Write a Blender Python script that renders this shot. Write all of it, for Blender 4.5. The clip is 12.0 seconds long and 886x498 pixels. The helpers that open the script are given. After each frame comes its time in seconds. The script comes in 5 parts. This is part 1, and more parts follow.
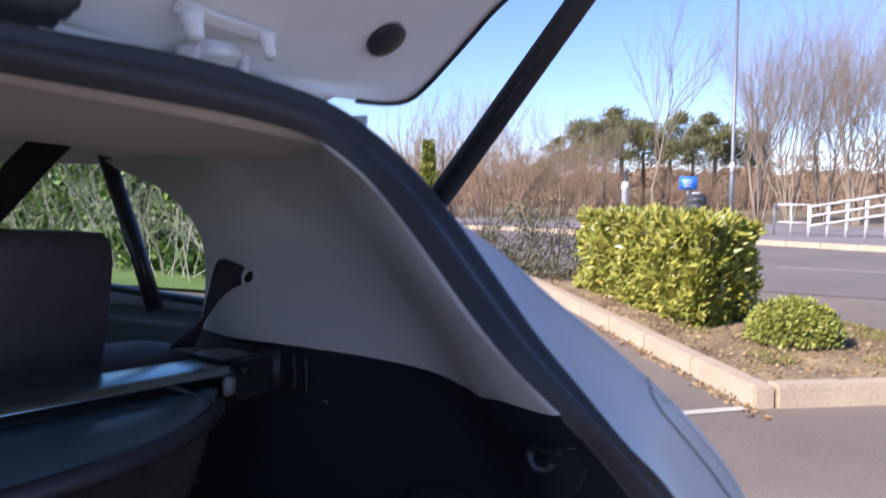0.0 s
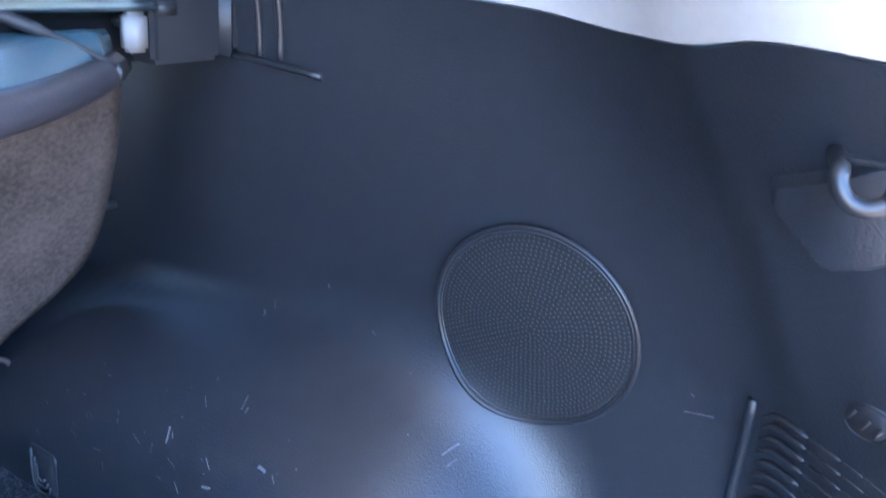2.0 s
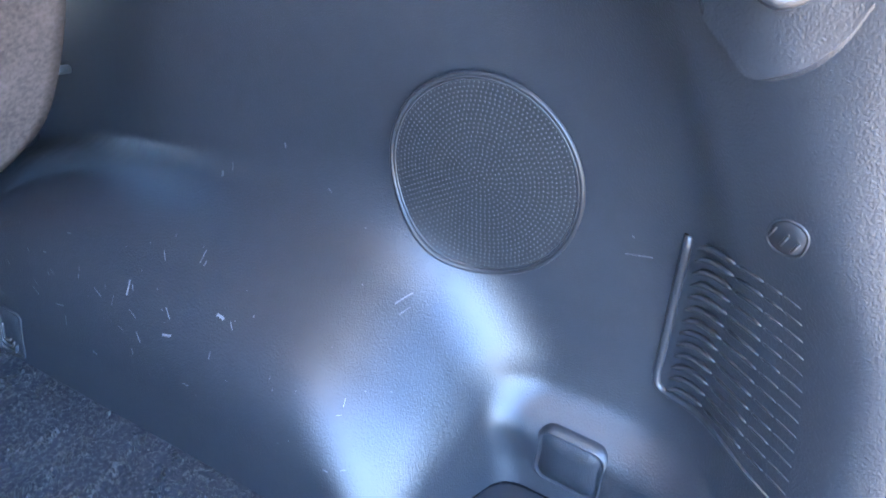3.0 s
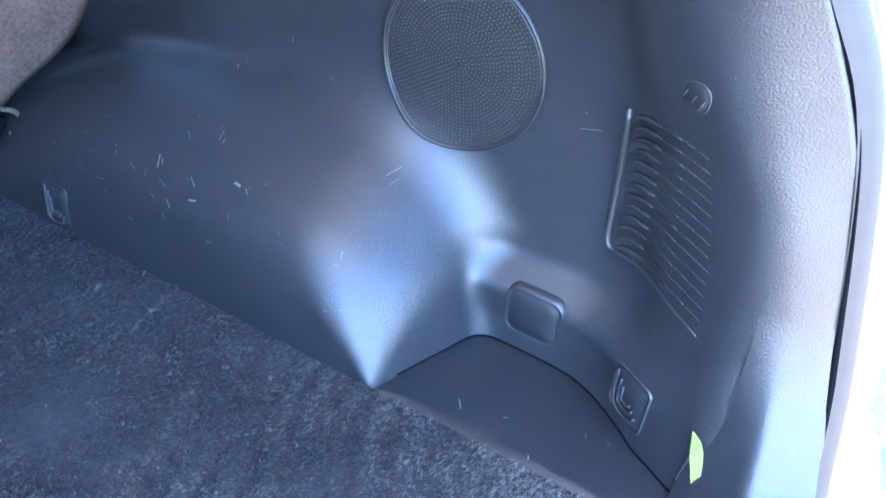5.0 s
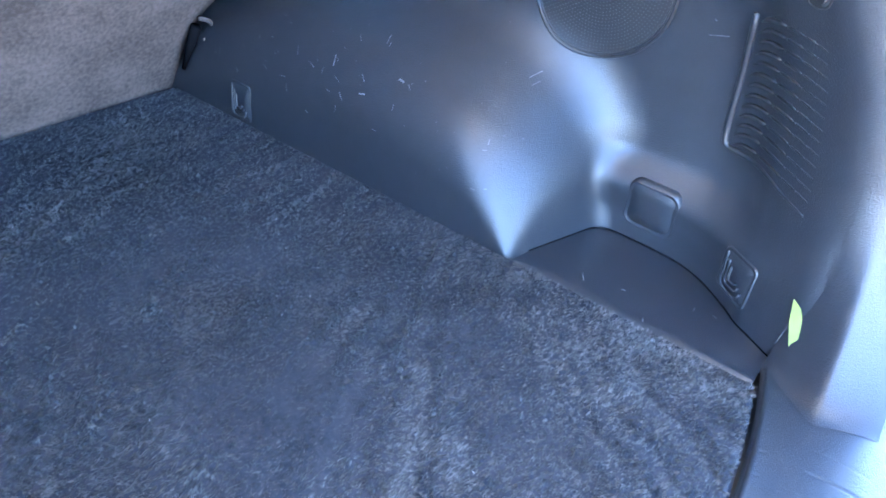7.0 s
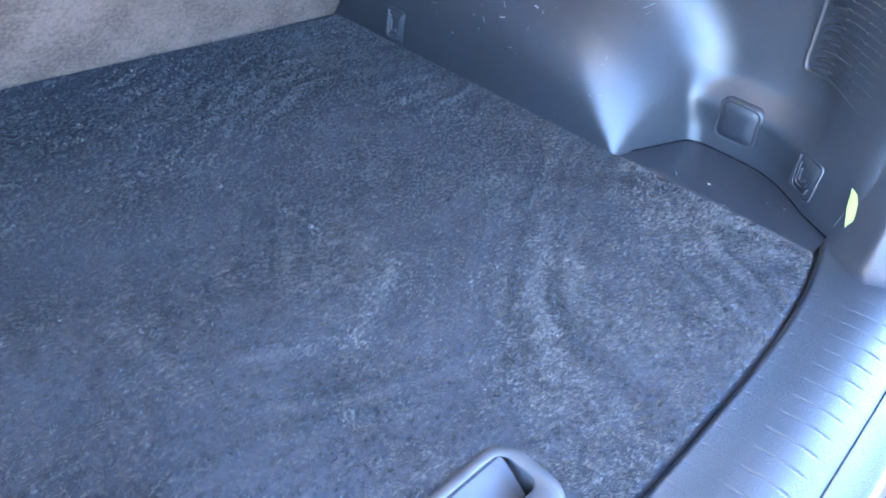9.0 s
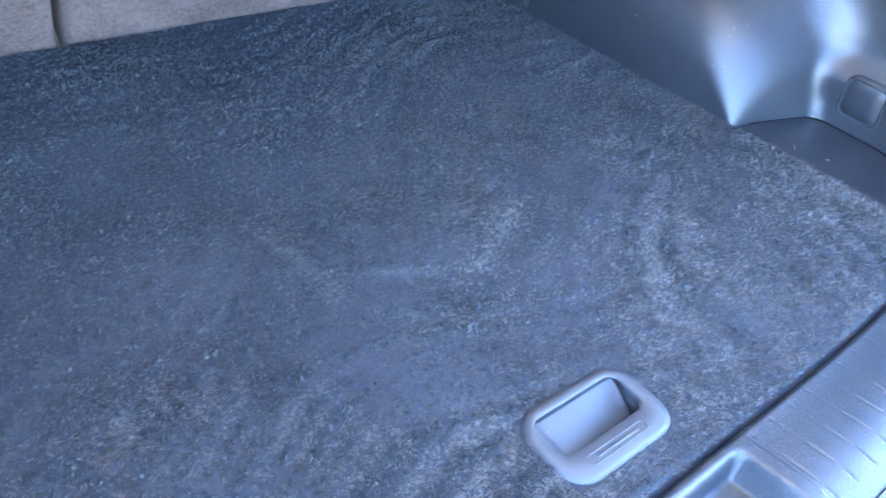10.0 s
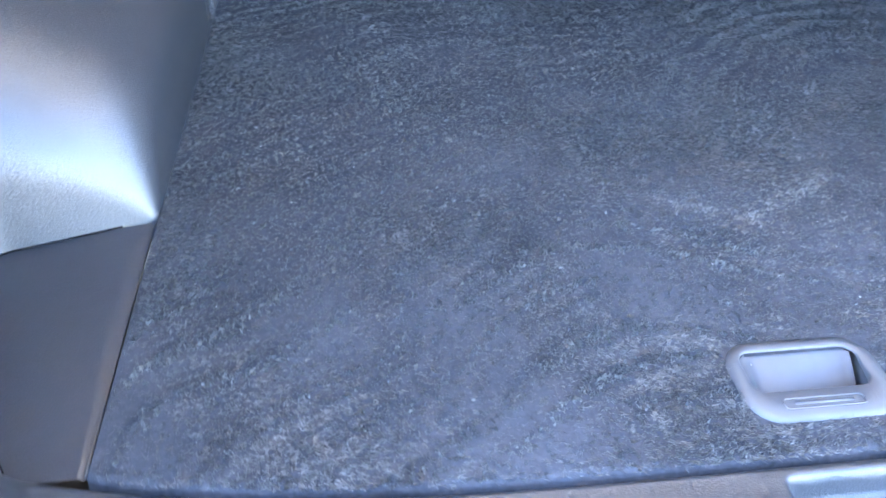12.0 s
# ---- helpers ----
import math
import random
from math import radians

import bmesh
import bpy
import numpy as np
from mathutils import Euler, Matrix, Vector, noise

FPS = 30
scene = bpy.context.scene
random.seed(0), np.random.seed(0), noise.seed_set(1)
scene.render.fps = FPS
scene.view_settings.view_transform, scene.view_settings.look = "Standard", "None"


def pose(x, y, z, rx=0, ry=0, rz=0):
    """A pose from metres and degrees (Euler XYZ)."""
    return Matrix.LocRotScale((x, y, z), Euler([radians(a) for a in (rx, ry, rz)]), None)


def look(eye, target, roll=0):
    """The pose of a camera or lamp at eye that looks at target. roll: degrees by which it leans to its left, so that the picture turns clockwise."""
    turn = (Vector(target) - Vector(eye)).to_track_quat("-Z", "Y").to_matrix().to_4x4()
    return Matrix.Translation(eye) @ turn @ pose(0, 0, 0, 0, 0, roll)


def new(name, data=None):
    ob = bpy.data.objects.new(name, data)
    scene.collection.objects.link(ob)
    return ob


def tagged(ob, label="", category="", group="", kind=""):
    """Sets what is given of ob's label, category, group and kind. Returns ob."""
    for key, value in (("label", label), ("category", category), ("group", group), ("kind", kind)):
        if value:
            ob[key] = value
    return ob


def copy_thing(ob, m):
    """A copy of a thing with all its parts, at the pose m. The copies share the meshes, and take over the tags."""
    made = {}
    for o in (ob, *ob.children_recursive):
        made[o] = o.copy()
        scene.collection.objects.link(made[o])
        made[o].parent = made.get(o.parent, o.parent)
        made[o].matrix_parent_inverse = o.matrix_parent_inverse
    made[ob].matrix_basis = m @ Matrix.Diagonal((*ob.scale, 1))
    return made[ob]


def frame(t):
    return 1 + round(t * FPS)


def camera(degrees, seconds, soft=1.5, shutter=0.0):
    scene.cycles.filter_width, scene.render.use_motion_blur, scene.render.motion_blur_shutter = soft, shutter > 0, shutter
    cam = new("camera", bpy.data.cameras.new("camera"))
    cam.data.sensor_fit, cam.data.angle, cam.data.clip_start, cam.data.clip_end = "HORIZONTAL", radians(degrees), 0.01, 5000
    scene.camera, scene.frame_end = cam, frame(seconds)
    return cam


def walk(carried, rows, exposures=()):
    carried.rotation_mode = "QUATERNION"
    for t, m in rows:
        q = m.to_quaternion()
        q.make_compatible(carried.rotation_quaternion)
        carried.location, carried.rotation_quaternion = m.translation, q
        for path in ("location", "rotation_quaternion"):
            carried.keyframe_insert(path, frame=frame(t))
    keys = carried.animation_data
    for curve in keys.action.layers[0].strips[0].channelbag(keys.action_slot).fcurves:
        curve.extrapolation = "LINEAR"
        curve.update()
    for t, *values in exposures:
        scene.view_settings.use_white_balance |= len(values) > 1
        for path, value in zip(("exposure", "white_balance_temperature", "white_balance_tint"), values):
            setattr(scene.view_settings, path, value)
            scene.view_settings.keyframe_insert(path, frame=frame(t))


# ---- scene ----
cam = camera(62.0, 12.0, soft=1.6, shutter=0.3)
PATH = [
    (0, (-0.127, -0.008, 1.368), (1.579, 1.033, 1.297), 3.4),
    (0.3, (-0.005, 0.126, 1.357), (1.668, 1.197, 1.124), 3.6),
    (0.5, (0.068, 0.199, 1.332), (1.726, 1.271, 1.014), 3.9),
    (0.7, (0.119, 0.257, 1.323), (1.78, 1.298, 0.924), 4.5),
    (1, (0.17, 0.29, 1.313), (1.816, 1.318, 0.832), 4.9),
    (1.5, (0.191, 0.295, 1.271), (1.846, 1.219, 0.633), 5.8),
    (2, (0.187, 0.272, 1.22), (1.834, 1.12, 0.465), 6.7),
    (2.5, (0.185, 0.252, 1.199), (1.814, 1.03, 0.338), 7.5),
    (3, (0.172, 0.234, 1.179), (1.776, 0.973, 0.241), 7.9),
    (3.5, (0.153, 0.216, 1.169), (1.736, 0.928, 0.176), 8.3),
    (5.5, (0.057, 0.136, 1.18), (1.546, 0.888, 0.077), 8.0),
    (6, (0.022, 0.126, 1.167), (1.469, 0.917, 0.035), 7.9),
    (6.5, (-0.007, 0.127, 1.161), (1.393, 0.972, 0.01), 7.7),
    (8.5, (-0.234, 0.051, 1.164), (1.059, 1.015, -0.019), 7.7),
    (9, (-0.271, 0.029, 1.16), (0.971, 1.033, -0.043), 8.2),
    (9.5, (-0.314, 0.018, 1.16), (0.843, 1.085, -0.074), 8.3),
    (10, (-0.345, 0.003, 1.151), (0.719, 1.136, -0.107), 8.2),
    (10.5, (-0.383, -0.001, 1.15), (0.564, 1.2, -0.138), 7.8),
    (11, (-0.406, -0.011, 1.149), (0.4, 1.266, -0.164), 7.0),
    (11.5, (-0.405, -0.054, 1.142), (0.212, 1.3, -0.194), 5.3),
    (12, (-0.321, -0.133, 1.134), (-0.107, 1.359, -0.181), 2.1),
]
# The car stands on a cambered bay: its floor leans against the level ground.
UP = Vector((-0.062, 0.0255, 1.0)).normalized()
CAR = UP.rotation_difference(Vector((0, 0, 1))).to_matrix().to_4x4()
EXPOSURES = [(0, 1.05, 5650, 29), (0.5, 1.75, 5450, 24), (1.0, 3.1, 5800, 17), (1.5, 4.1, 6000, 16), (2.0, 4.95, 5550, 18), (2.5, 5.8, 5800, 16), (3.5, 5.83, 5850, 15), (6, 5.55, 5650, 14), (8.5, 5.95, 6000, 14), (9.5, 5.92, 5950, 14), (10.5, 5.85, 5900, 14), (11.5, 6.1, 6100, 15), (12, 6.2, 6750, 16)]
walk(cam, [(t, CAR @ look(eye, target, roll)) for t, eye, target, roll in PATH], EXPOSURES)

# ---- daylight ----
SUN_AZ, SUN_EL = radians(159), radians(35)
sky = bpy.data.worlds.new("sky")
scene.world = sky
sky.use_nodes = True
nt = sky.node_tree
tex = nt.nodes.new("ShaderNodeTexSky")
tex.sky_type, tex.sun_disc = "NISHITA", False
tex.sun_elevation, tex.sun_rotation = SUN_EL, radians(90) - SUN_AZ
tex.air_density, tex.dust_density, tex.ozone_density = 0.88, 0.05, 3.4
nt.links.new(tex.outputs[0], nt.nodes["Background"].inputs["Color"])
nt.nodes["Background"].inputs["Strength"].default_value = 0.097
lamp = bpy.data.lights.new("sun", "SUN")
lamp.energy, lamp.angle, lamp.color = 4.5, radians(0.55), (1.0, 0.90, 0.74)
sun = new("sun", lamp)
sun_dir = Vector((math.cos(SUN_AZ) * math.cos(SUN_EL), math.sin(SUN_AZ) * math.cos(SUN_EL), math.sin(SUN_EL)))
sun.matrix_world = look(sun_dir * 60, (0, 0, 0))


# ---- materials ----
def mat(name, base, rough=0.6, metal=0.0, var=0.15, scale=30.0, big=2.0, bump=0.0, bump_scale=300.0, coat=0.0, tint=None, spec=0.5, stretch=(1, 1, 1)):
    """A surface with two scales of colour variation and a fine relief."""
    m = bpy.data.materials.new(name)
    m.use_nodes = True
    n, l = m.node_tree.nodes, m.node_tree.links
    b = n["Principled BSDF"]
    co = n.new("ShaderNodeTexCoord")
    mp = n.new("ShaderNodeMapping")
    mp.inputs["Scale"].default_value = stretch
    l.new(co.outputs["Object"], mp.inputs["Vector"])
    fine, wide = n.new("ShaderNodeTexNoise"), n.new("ShaderNodeTexNoise")
    for tx, sc in ((fine, scale), (wide, big)):
        tx.inputs["Scale"].default_value, tx.inputs["Detail"].default_value = sc, 4
        l.new(mp.outputs[0], tx.inputs["Vector"])
    add = n.new("ShaderNodeMath")
    add.operation = "ADD"
    l.new(fine.outputs["Fac"], add.inputs[0])
    l.new(wide.outputs["Fac"], add.inputs[1])
    ramp = n.new("ShaderNodeMapRange")
    ramp.inputs["From Min"].default_value, ramp.inputs["From Max"].default_value = 0.7, 1.3
    l.new(add.outputs[0], ramp.inputs["Value"])
    mix = n.new("ShaderNodeMix")
    mix.data_type = "RGBA"
    lo = tuple(c * (1 - var) for c in base)
    hi = tuple(min(1, c * (1 + var)) for c in (tint or base))
    mix.inputs["A"].default_value, mix.inputs["B"].default_value = (*lo, 1), (*hi, 1)
    l.new(ramp.outputs[0], mix.inputs["Factor"])
    l.new(mix.outputs["Result"], b.inputs["Base Color"])
    b.inputs["Roughness"].default_value, b.inputs["Metallic"].default_value = rough, metal
    b.inputs["Coat Weight"].default_value = coat
    b.inputs["Specular IOR Level"].default_value = spec
    if bump:
        bt, bp = n.new("ShaderNodeTexNoise"), n.new("ShaderNodeBump")
        bt.inputs["Scale"].default_value, bt.inputs["Detail"].default_value = bump_scale, 3
        bp.inputs["Strength"].default_value, bp.inputs["Distance"].default_value = bump, 0.35 / bump_scale
        l.new(mp.outputs[0], bt.inputs["Vector"])
        l.new(bt.outputs["Fac"], bp.inputs["Height"])
        l.new(bp.outputs[0], b.inputs["Normal"])
    return m


def leaf_mat(name, a, b, rough=0.45, per_island=True):
    m = mat(name, a, rough)
    n, l = m.node_tree.nodes, m.node_tree.links
    geo, ramp = n.new("ShaderNodeNewGeometry"), n.new("ShaderNodeMix")
    ramp.data_type = "RGBA"
    ramp.inputs["A"].default_value, ramp.inputs["B"].default_value = (*a, 1), (*b, 1)
    l.new(geo.outputs["Random Per Island"], ramp.inputs["Factor"])
    l.new(ramp.outputs["Result"], n["Principled BSDF"].inputs["Base Color"])
    return m


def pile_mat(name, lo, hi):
    """Carpet fibres: each its own shade; noise paints in the light and dark of tufts and lie."""
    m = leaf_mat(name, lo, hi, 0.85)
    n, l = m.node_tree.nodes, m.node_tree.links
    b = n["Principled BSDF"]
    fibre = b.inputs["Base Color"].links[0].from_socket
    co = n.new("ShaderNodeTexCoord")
    # wide, streaky and tuft-sized noise: shading of the pile put into its colour
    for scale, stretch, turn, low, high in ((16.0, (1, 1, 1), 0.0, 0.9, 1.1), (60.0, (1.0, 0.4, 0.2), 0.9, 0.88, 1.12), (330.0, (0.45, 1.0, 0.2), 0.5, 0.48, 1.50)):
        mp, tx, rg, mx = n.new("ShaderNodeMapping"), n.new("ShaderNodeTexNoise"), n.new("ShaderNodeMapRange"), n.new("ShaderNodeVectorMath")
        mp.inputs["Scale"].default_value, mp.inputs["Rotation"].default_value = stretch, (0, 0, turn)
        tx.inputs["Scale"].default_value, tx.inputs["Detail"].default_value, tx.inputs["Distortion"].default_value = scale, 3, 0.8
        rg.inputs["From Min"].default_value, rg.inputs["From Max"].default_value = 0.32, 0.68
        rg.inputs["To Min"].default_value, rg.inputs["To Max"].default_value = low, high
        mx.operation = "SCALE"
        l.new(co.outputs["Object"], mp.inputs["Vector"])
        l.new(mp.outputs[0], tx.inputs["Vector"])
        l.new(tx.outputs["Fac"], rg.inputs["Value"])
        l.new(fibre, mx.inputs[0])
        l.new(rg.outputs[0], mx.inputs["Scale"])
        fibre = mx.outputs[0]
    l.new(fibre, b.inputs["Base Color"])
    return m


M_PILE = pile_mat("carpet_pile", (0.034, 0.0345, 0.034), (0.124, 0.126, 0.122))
M_TAB = mat("grey_tab_plastic", (0.24, 0.23, 0.225), 0.5, var=0.05)
M_RIM = mat("dark_lilac_leather", (0.04, 0.037, 0.043), 0.42, var=0.12, scale=60, bump=0.2, bump_scale=500)
# slight blue in this black stands for sky reflected in neutral plastic
M_BLACK = mat("grained_black_plastic", (0.0185, 0.021, 0.0255), 0.38, var=0.15, scale=60, big=5, bump=0.8, bump_scale=660, spec=0.7)
M_BLACK_SMOOTH = mat("smooth_black_plastic", (0.022, 0.023, 0.026), 0.35, var=0.1, scale=50)
M_GRILLE = mat("speaker_cloth_black", (0.011, 0.012, 0.014), 0.55, var=0.1, scale=80)
M_DOT = mat("grille_dot_highlight", (0.038, 0.040, 0.044), 0.4)
M_BEIGE = mat("pale_grey_trim", (0.53, 0.50, 0.46), 0.72, var=0.04, scale=200, big=3, bump=0.12, bump_scale=1200)
M_HEADLINER = mat("headliner_fabric", (0.78, 0.71, 0.63), 0.9, var=0.06, scale=300, big=4, bump=0.2, bump_scale=1500)
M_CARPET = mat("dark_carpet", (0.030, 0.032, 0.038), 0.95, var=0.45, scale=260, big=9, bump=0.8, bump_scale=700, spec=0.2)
M_SEATBACK = mat("brown_grey_backing", (0.088, 0.067, 0.059), 0.95, var=0.4, scale=220, big=14, bump=0.6, bump_scale=600, spec=0.2)
M_SEAT = mat("grey_seat_leather", (0.060, 0.054, 0.058), 0.55, var=0.12, scale=60, bump=0.2, bump_scale=500)
M_STITCH = mat("pale_thread", (0.35, 0.33, 0.3), 0.8)
M_RUBBER = mat("black_rubber", (0.02, 0.021, 0.024), 0.5, var=0.12, scale=70, big=6)
M_PAINT = mat("white_car_paint", (0.60, 0.61, 0.62), 0.3, var=0.02, coat=0.25, scale=6)
M_PAINT_IN = mat("white_inner_paint", (0.86, 0.85, 0.81), 0.38, var=0.04, scale=12)
# plain aluminium with its bluish reflection put into the metal colour
M_STRIP = mat("sky_tinted_aluminium", (0.40, 0.53, 0.58), 0.27, metal=1.0, var=0.06, scale=90, stretch=(0.05, 1, 1))
M_STEEL = mat("brushed_aluminium", (0.46, 0.48, 0.50), 0.3, metal=1.0, var=0.06, scale=90, stretch=(0.05, 1, 1))
M_CHROME = mat("chrome", (0.75, 0.75, 0.76), 0.12, metal=1.0, var=0.03)
# the vinyl's teal base carries the bluish reflection lying on it
M_BLIND = mat("tonneau_vinyl", (0.060, 0.115, 0.140), 0.22, spec=0.9, var=0.15, scale=700, big=8, bump=0.12, bump_scale=1100)
M_BELT = mat("black_webbing", (0.012, 0.012, 0.014), 0.7, var=0.2, scale=500, bump=0.4, bump_scale=900)
M_SILL = mat("sill_plastic", (0.036, 0.038, 0.043), 0.42, var=0.1, scale=80, big=6, bump=0.25, bump_scale=900)
M_HANDLE = mat("grey_handle_plastic", (0.052, 0.054, 0.060), 0.5, var=0.08, scale=90, bump=0.15, bump_scale=900)
# matt black that stands in for the shade inside narrow gaps
M_GAP = mat("gap_shade_black", (0.006, 0.006, 0.007), 1.0, var=0.1, spec=0.0)
M_HIVIS = mat("lime_label", (0.27, 0.32, 0.095), 0.7, spec=0.3)
M_SCUFF = mat("white_scuff", (0.15, 0.155, 0.165), 0.6, var=0.5, scale=1500)
M_LINT = mat("lint", (0.35, 0.35, 0.34), 0.9)
M_LAMP_RED = mat("red_lens", (0.35, 0.02, 0.025), 0.12, coat=0.5)
# teal in the base paints in skylight reflected by the dark trim
M_DOOR = mat("sky_tinted_door_trim", (0.095, 0.135, 0.145), 0.28, var=0.1, scale=80)
M_TYRE = mat("tyre", (0.02, 0.02, 0.021), 0.8)
M_ASPHALT = mat("asphalt", (0.19, 0.155, 0.116), 0.92, var=0.35, scale=90, big=0.5, bump=0.8, bump_scale=140)
M_ROAD = mat("road_asphalt", (0.175, 0.15, 0.124), 0.9, var=0.22, scale=60, big=0.35, bump=0.5, bump_scale=120)
M_PAVE = mat("pavement", (0.22, 0.2, 0.18), 0.9, var=0.2, scale=30, big=0.6)
M_KERB = mat("concrete_kerb", (0.47, 0.375, 0.245), 0.88, var=0.2, scale=40, big=2, bump=0.4, bump_scale=90)
M_SOIL = mat("bark_soil", (0.19, 0.105, 0.06), 0.95, var=0.5, scale=30, big=2, bump=0.9, bump_scale=40, tint=(0.25, 0.19, 0.09))
M_GRASS = mat("grass", (0.15, 0.21, 0.05), 0.9, var=0.35, scale=25, big=0.6, bump=0.7, bump_scale=60)
M_FIELD = mat("rough_ground", (0.16, 0.12, 0.07), 0.95, var=0.35, scale=3, big=0.15, tint=(0.2, 0.16, 0.08))
M_WHITE = mat("white_paint", (0.62, 0.61, 0.58), 0.6, var=0.1, scale=12)
M_LINE = mat("road_line", (0.5, 0.46, 0.37), 0.8, var=0.2, scale=30)
M_GALV = mat("galvanised_steel", (0.2, 0.21, 0.215), 0.5, metal=0.6, var=0.1, scale=10)
M_DARKBOX = mat("dark_grey_enamel", (0.04, 0.045, 0.05), 0.5)
M_BLUE = mat("blue_sign", (0.03, 0.17, 0.6), 0.45)
M_LAUREL = leaf_mat("laurel_leaf", (0.17, 0.20, 0.028), (0.42, 0.39, 0.07), 0.38)
M_BOX = leaf_mat("box_leaf", (0.15, 0.19, 0.03), (0.36, 0.36, 0.06), 0.45)
M_DARKLEAF = leaf_mat("bramble_leaf", (0.05, 0.07, 0.03), (0.16, 0.15, 0.07), 0.5)
M_WILDLEAF = leaf_mat("wild_hedge_leaf", (0.035, 0.07, 0.016), (0.34, 0.44, 0.11), 0.42)
M_PINE = leaf_mat("pine_needles", (0.080, 0.100, 0.040), (0.24, 0.225, 0.085), 0.6)
M_TWIG = mat("pale_twig", (0.55, 0.49, 0.38), 0.85, var=0.25, scale=8)
M_BIRCH = mat("birch_bark", (0.26, 0.21, 0.15), 0.8, var=0.25, scale=6)
M_BRUSH = mat("winter_brush", (0.27, 0.19, 0.118), 0.9, var=0.3, scale=4)
M_WOOD = mat("far_wood", (0.24, 0.165, 0.10), 0.95, var=0.3, scale=4)
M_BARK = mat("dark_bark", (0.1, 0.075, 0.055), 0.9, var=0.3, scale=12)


def glass_mat(name, tint):
    m = bpy.data.materials.new(name)
    m.use_nodes = True
    b = m.node_tree.nodes["Principled BSDF"]
    b.inputs["Base Color"].default_value = (*tint, 1)
    b.inputs["Transmission Weight"].default_value = 1
    b.inputs["Roughness"].default_value, b.inputs["IOR"].default_value = 0.0, 1.02
    return m


M_GLASS = glass_mat("tinted_window_glass", (0.44, 0.63, 0.615))


# ---- builders ----
def thing(name, label, category, group="", kind="", m=None):
    ob = new(name)
    ob.empty_display_size = 0.05
    ob.matrix_basis = m if m is not None else CAR
    return tagged(ob, label, category, group, kind)


def part(name, bm, material, parent, label="", smooth=True, kind=""):
    me = bpy.data.meshes.new(name)
    bm.to_mesh(me)
    bm.free()
    return part_mesh(name, me, material, parent, label, smooth, kind)


def part_mesh(name, me, material, parent, label="", smooth=True, kind=""):
    me.materials.append(material)
    me.shade_smooth() if smooth else me.shade_flat()
    ob = new(name, me)
    ob.parent = parent
    return tagged(ob, label, "", "", kind)


def grid(fn, us, vs, flip=False):
    """A sheet: fn(u, v) gives a place."""
    bm = bmesh.new()
    rows = [[bm.verts.new(fn(u, v)) for u in us] for v in vs]
    for a, b in zip(rows, rows[1:]):
        for i in range(len(us) - 1):
            q = (a[i], a[i + 1], b[i + 1], b[i])
            bm.faces.new(q[::-1] if flip else q)
    return bm


def thick(bm, t):
    """Gives a sheet a thickness t against its normals."""
    bm.normal_update()
    bmesh.ops.solidify(bm, geom=list(bm.faces), thickness=t)
    return bm


def lin(a, b, n):
    return [a + (b - a) * i / (n - 1) for i in range(n)]


def sm(a, b, x):
    t = min(1.0, max(0.0, (x - a) / (b - a)))
    return t * t * (3 - 2 * t)


def interp(table, x):
    """Smooth values between rows (x, value...) of a table."""
    if x <= table[0][0]:
        return table[0][1:]
    for i in range(len(table) - 1):
        if x <= table[i + 1][0]:
            a, b = table[i], table[i + 1]
            p, q = table[max(0, i - 1)], table[min(len(table) - 1, i + 2)]
            t = (x - a[0]) / (b[0] - a[0])
            out = []
            for k in range(1, len(a)):
                ma = (b[k] - p[k]) / (b[0] - p[0]) * (b[0] - a[0])
                mb = (q[k] - a[k]) / (q[0] - a[0]) * (b[0] - a[0])
                out.append((2 * t**3 - 3 * t**2 + 1) * a[k] + (t**3 - 2 * t**2 + t) * ma + (-2 * t**3 + 3 * t**2) * b[k] + (t**3 - t**2) * mb)
            return tuple(out)
    return table[-1][1:]


def box(bm, c, s, bevel=0.0, turn=None, seg=2):
    """A bevelled block of size s round c."""
    r = bmesh.ops.create_cube(bm, size=1)
    vs = r["verts"]
    bmesh.ops.scale(bm, vec=s, verts=vs)
    if bevel:
        es = list({e for v in vs for e in v.link_edges})
        vs = bmesh.ops.bevel(bm, geom=es, offset=bevel, segments=seg, affect="EDGES")["verts"]
        vs = list({v for v in bm.verts if v.is_valid and v in set(vs)}) or vs
    if turn is not None:
        bmesh.ops.rotate(bm, cent=(0, 0, 0), matrix=turn, verts=vs)
    bmesh.ops.translate(bm, vec=c, verts=vs)
    return bm


def block(c, s, bevel=0.0, turn=None, seg=2):
    return box(bmesh.new(), c, s, bevel, turn, seg)


def tube(bm, pts, r, sides=8, cap=True, flat=None):
    """A rod through pts; r a number or one for each point; flat=(normal, width) makes a flat band."""
    pts = [Vector(p) for p in pts]
    rs = r if isinstance(r, (list, tuple)) else [r] * len(pts)
    rings, ref = [], None
    for i, p in enumerate(pts):
        d = (pts[min(i + 1, len(pts) - 1)] - pts[max(i - 1, 0)]).normalized()
        if ref is None:
            ref = Vector((0, 0, 1)) if abs(d.z) < 0.9 else Vector((1, 0, 0))
        a = d.cross(ref).normalized()
        b = a.cross(d).normalized()
        ref = b
        rings.append([bm.verts.new(p + (a * math.cos(k * math.tau / sides) + b * math.sin(k * math.tau / sides)) * rs[i]) for k in range(sides)])
    for u, v in zip(rings, rings[1:]):
        for k in range(sides):
            bm.faces.new((u[k], u[(k + 1) % sides], v[(k + 1) % sides], v[k]))
    if cap:
        bm.faces.new(rings[0][::-1])
        bm.faces.new(rings[-1])
    return bm


def rod(pts, r, sides=8):
    return tube(bmesh.new(), pts, r, sides)


def spline(pts, n):
    """n places on a smooth curve through pts."""
    tab = [(i, *p) for i, p in enumerate(pts)]
    return [Vector(interp(tab, u)) for u in lin(0, len(pts) - 1, n)]


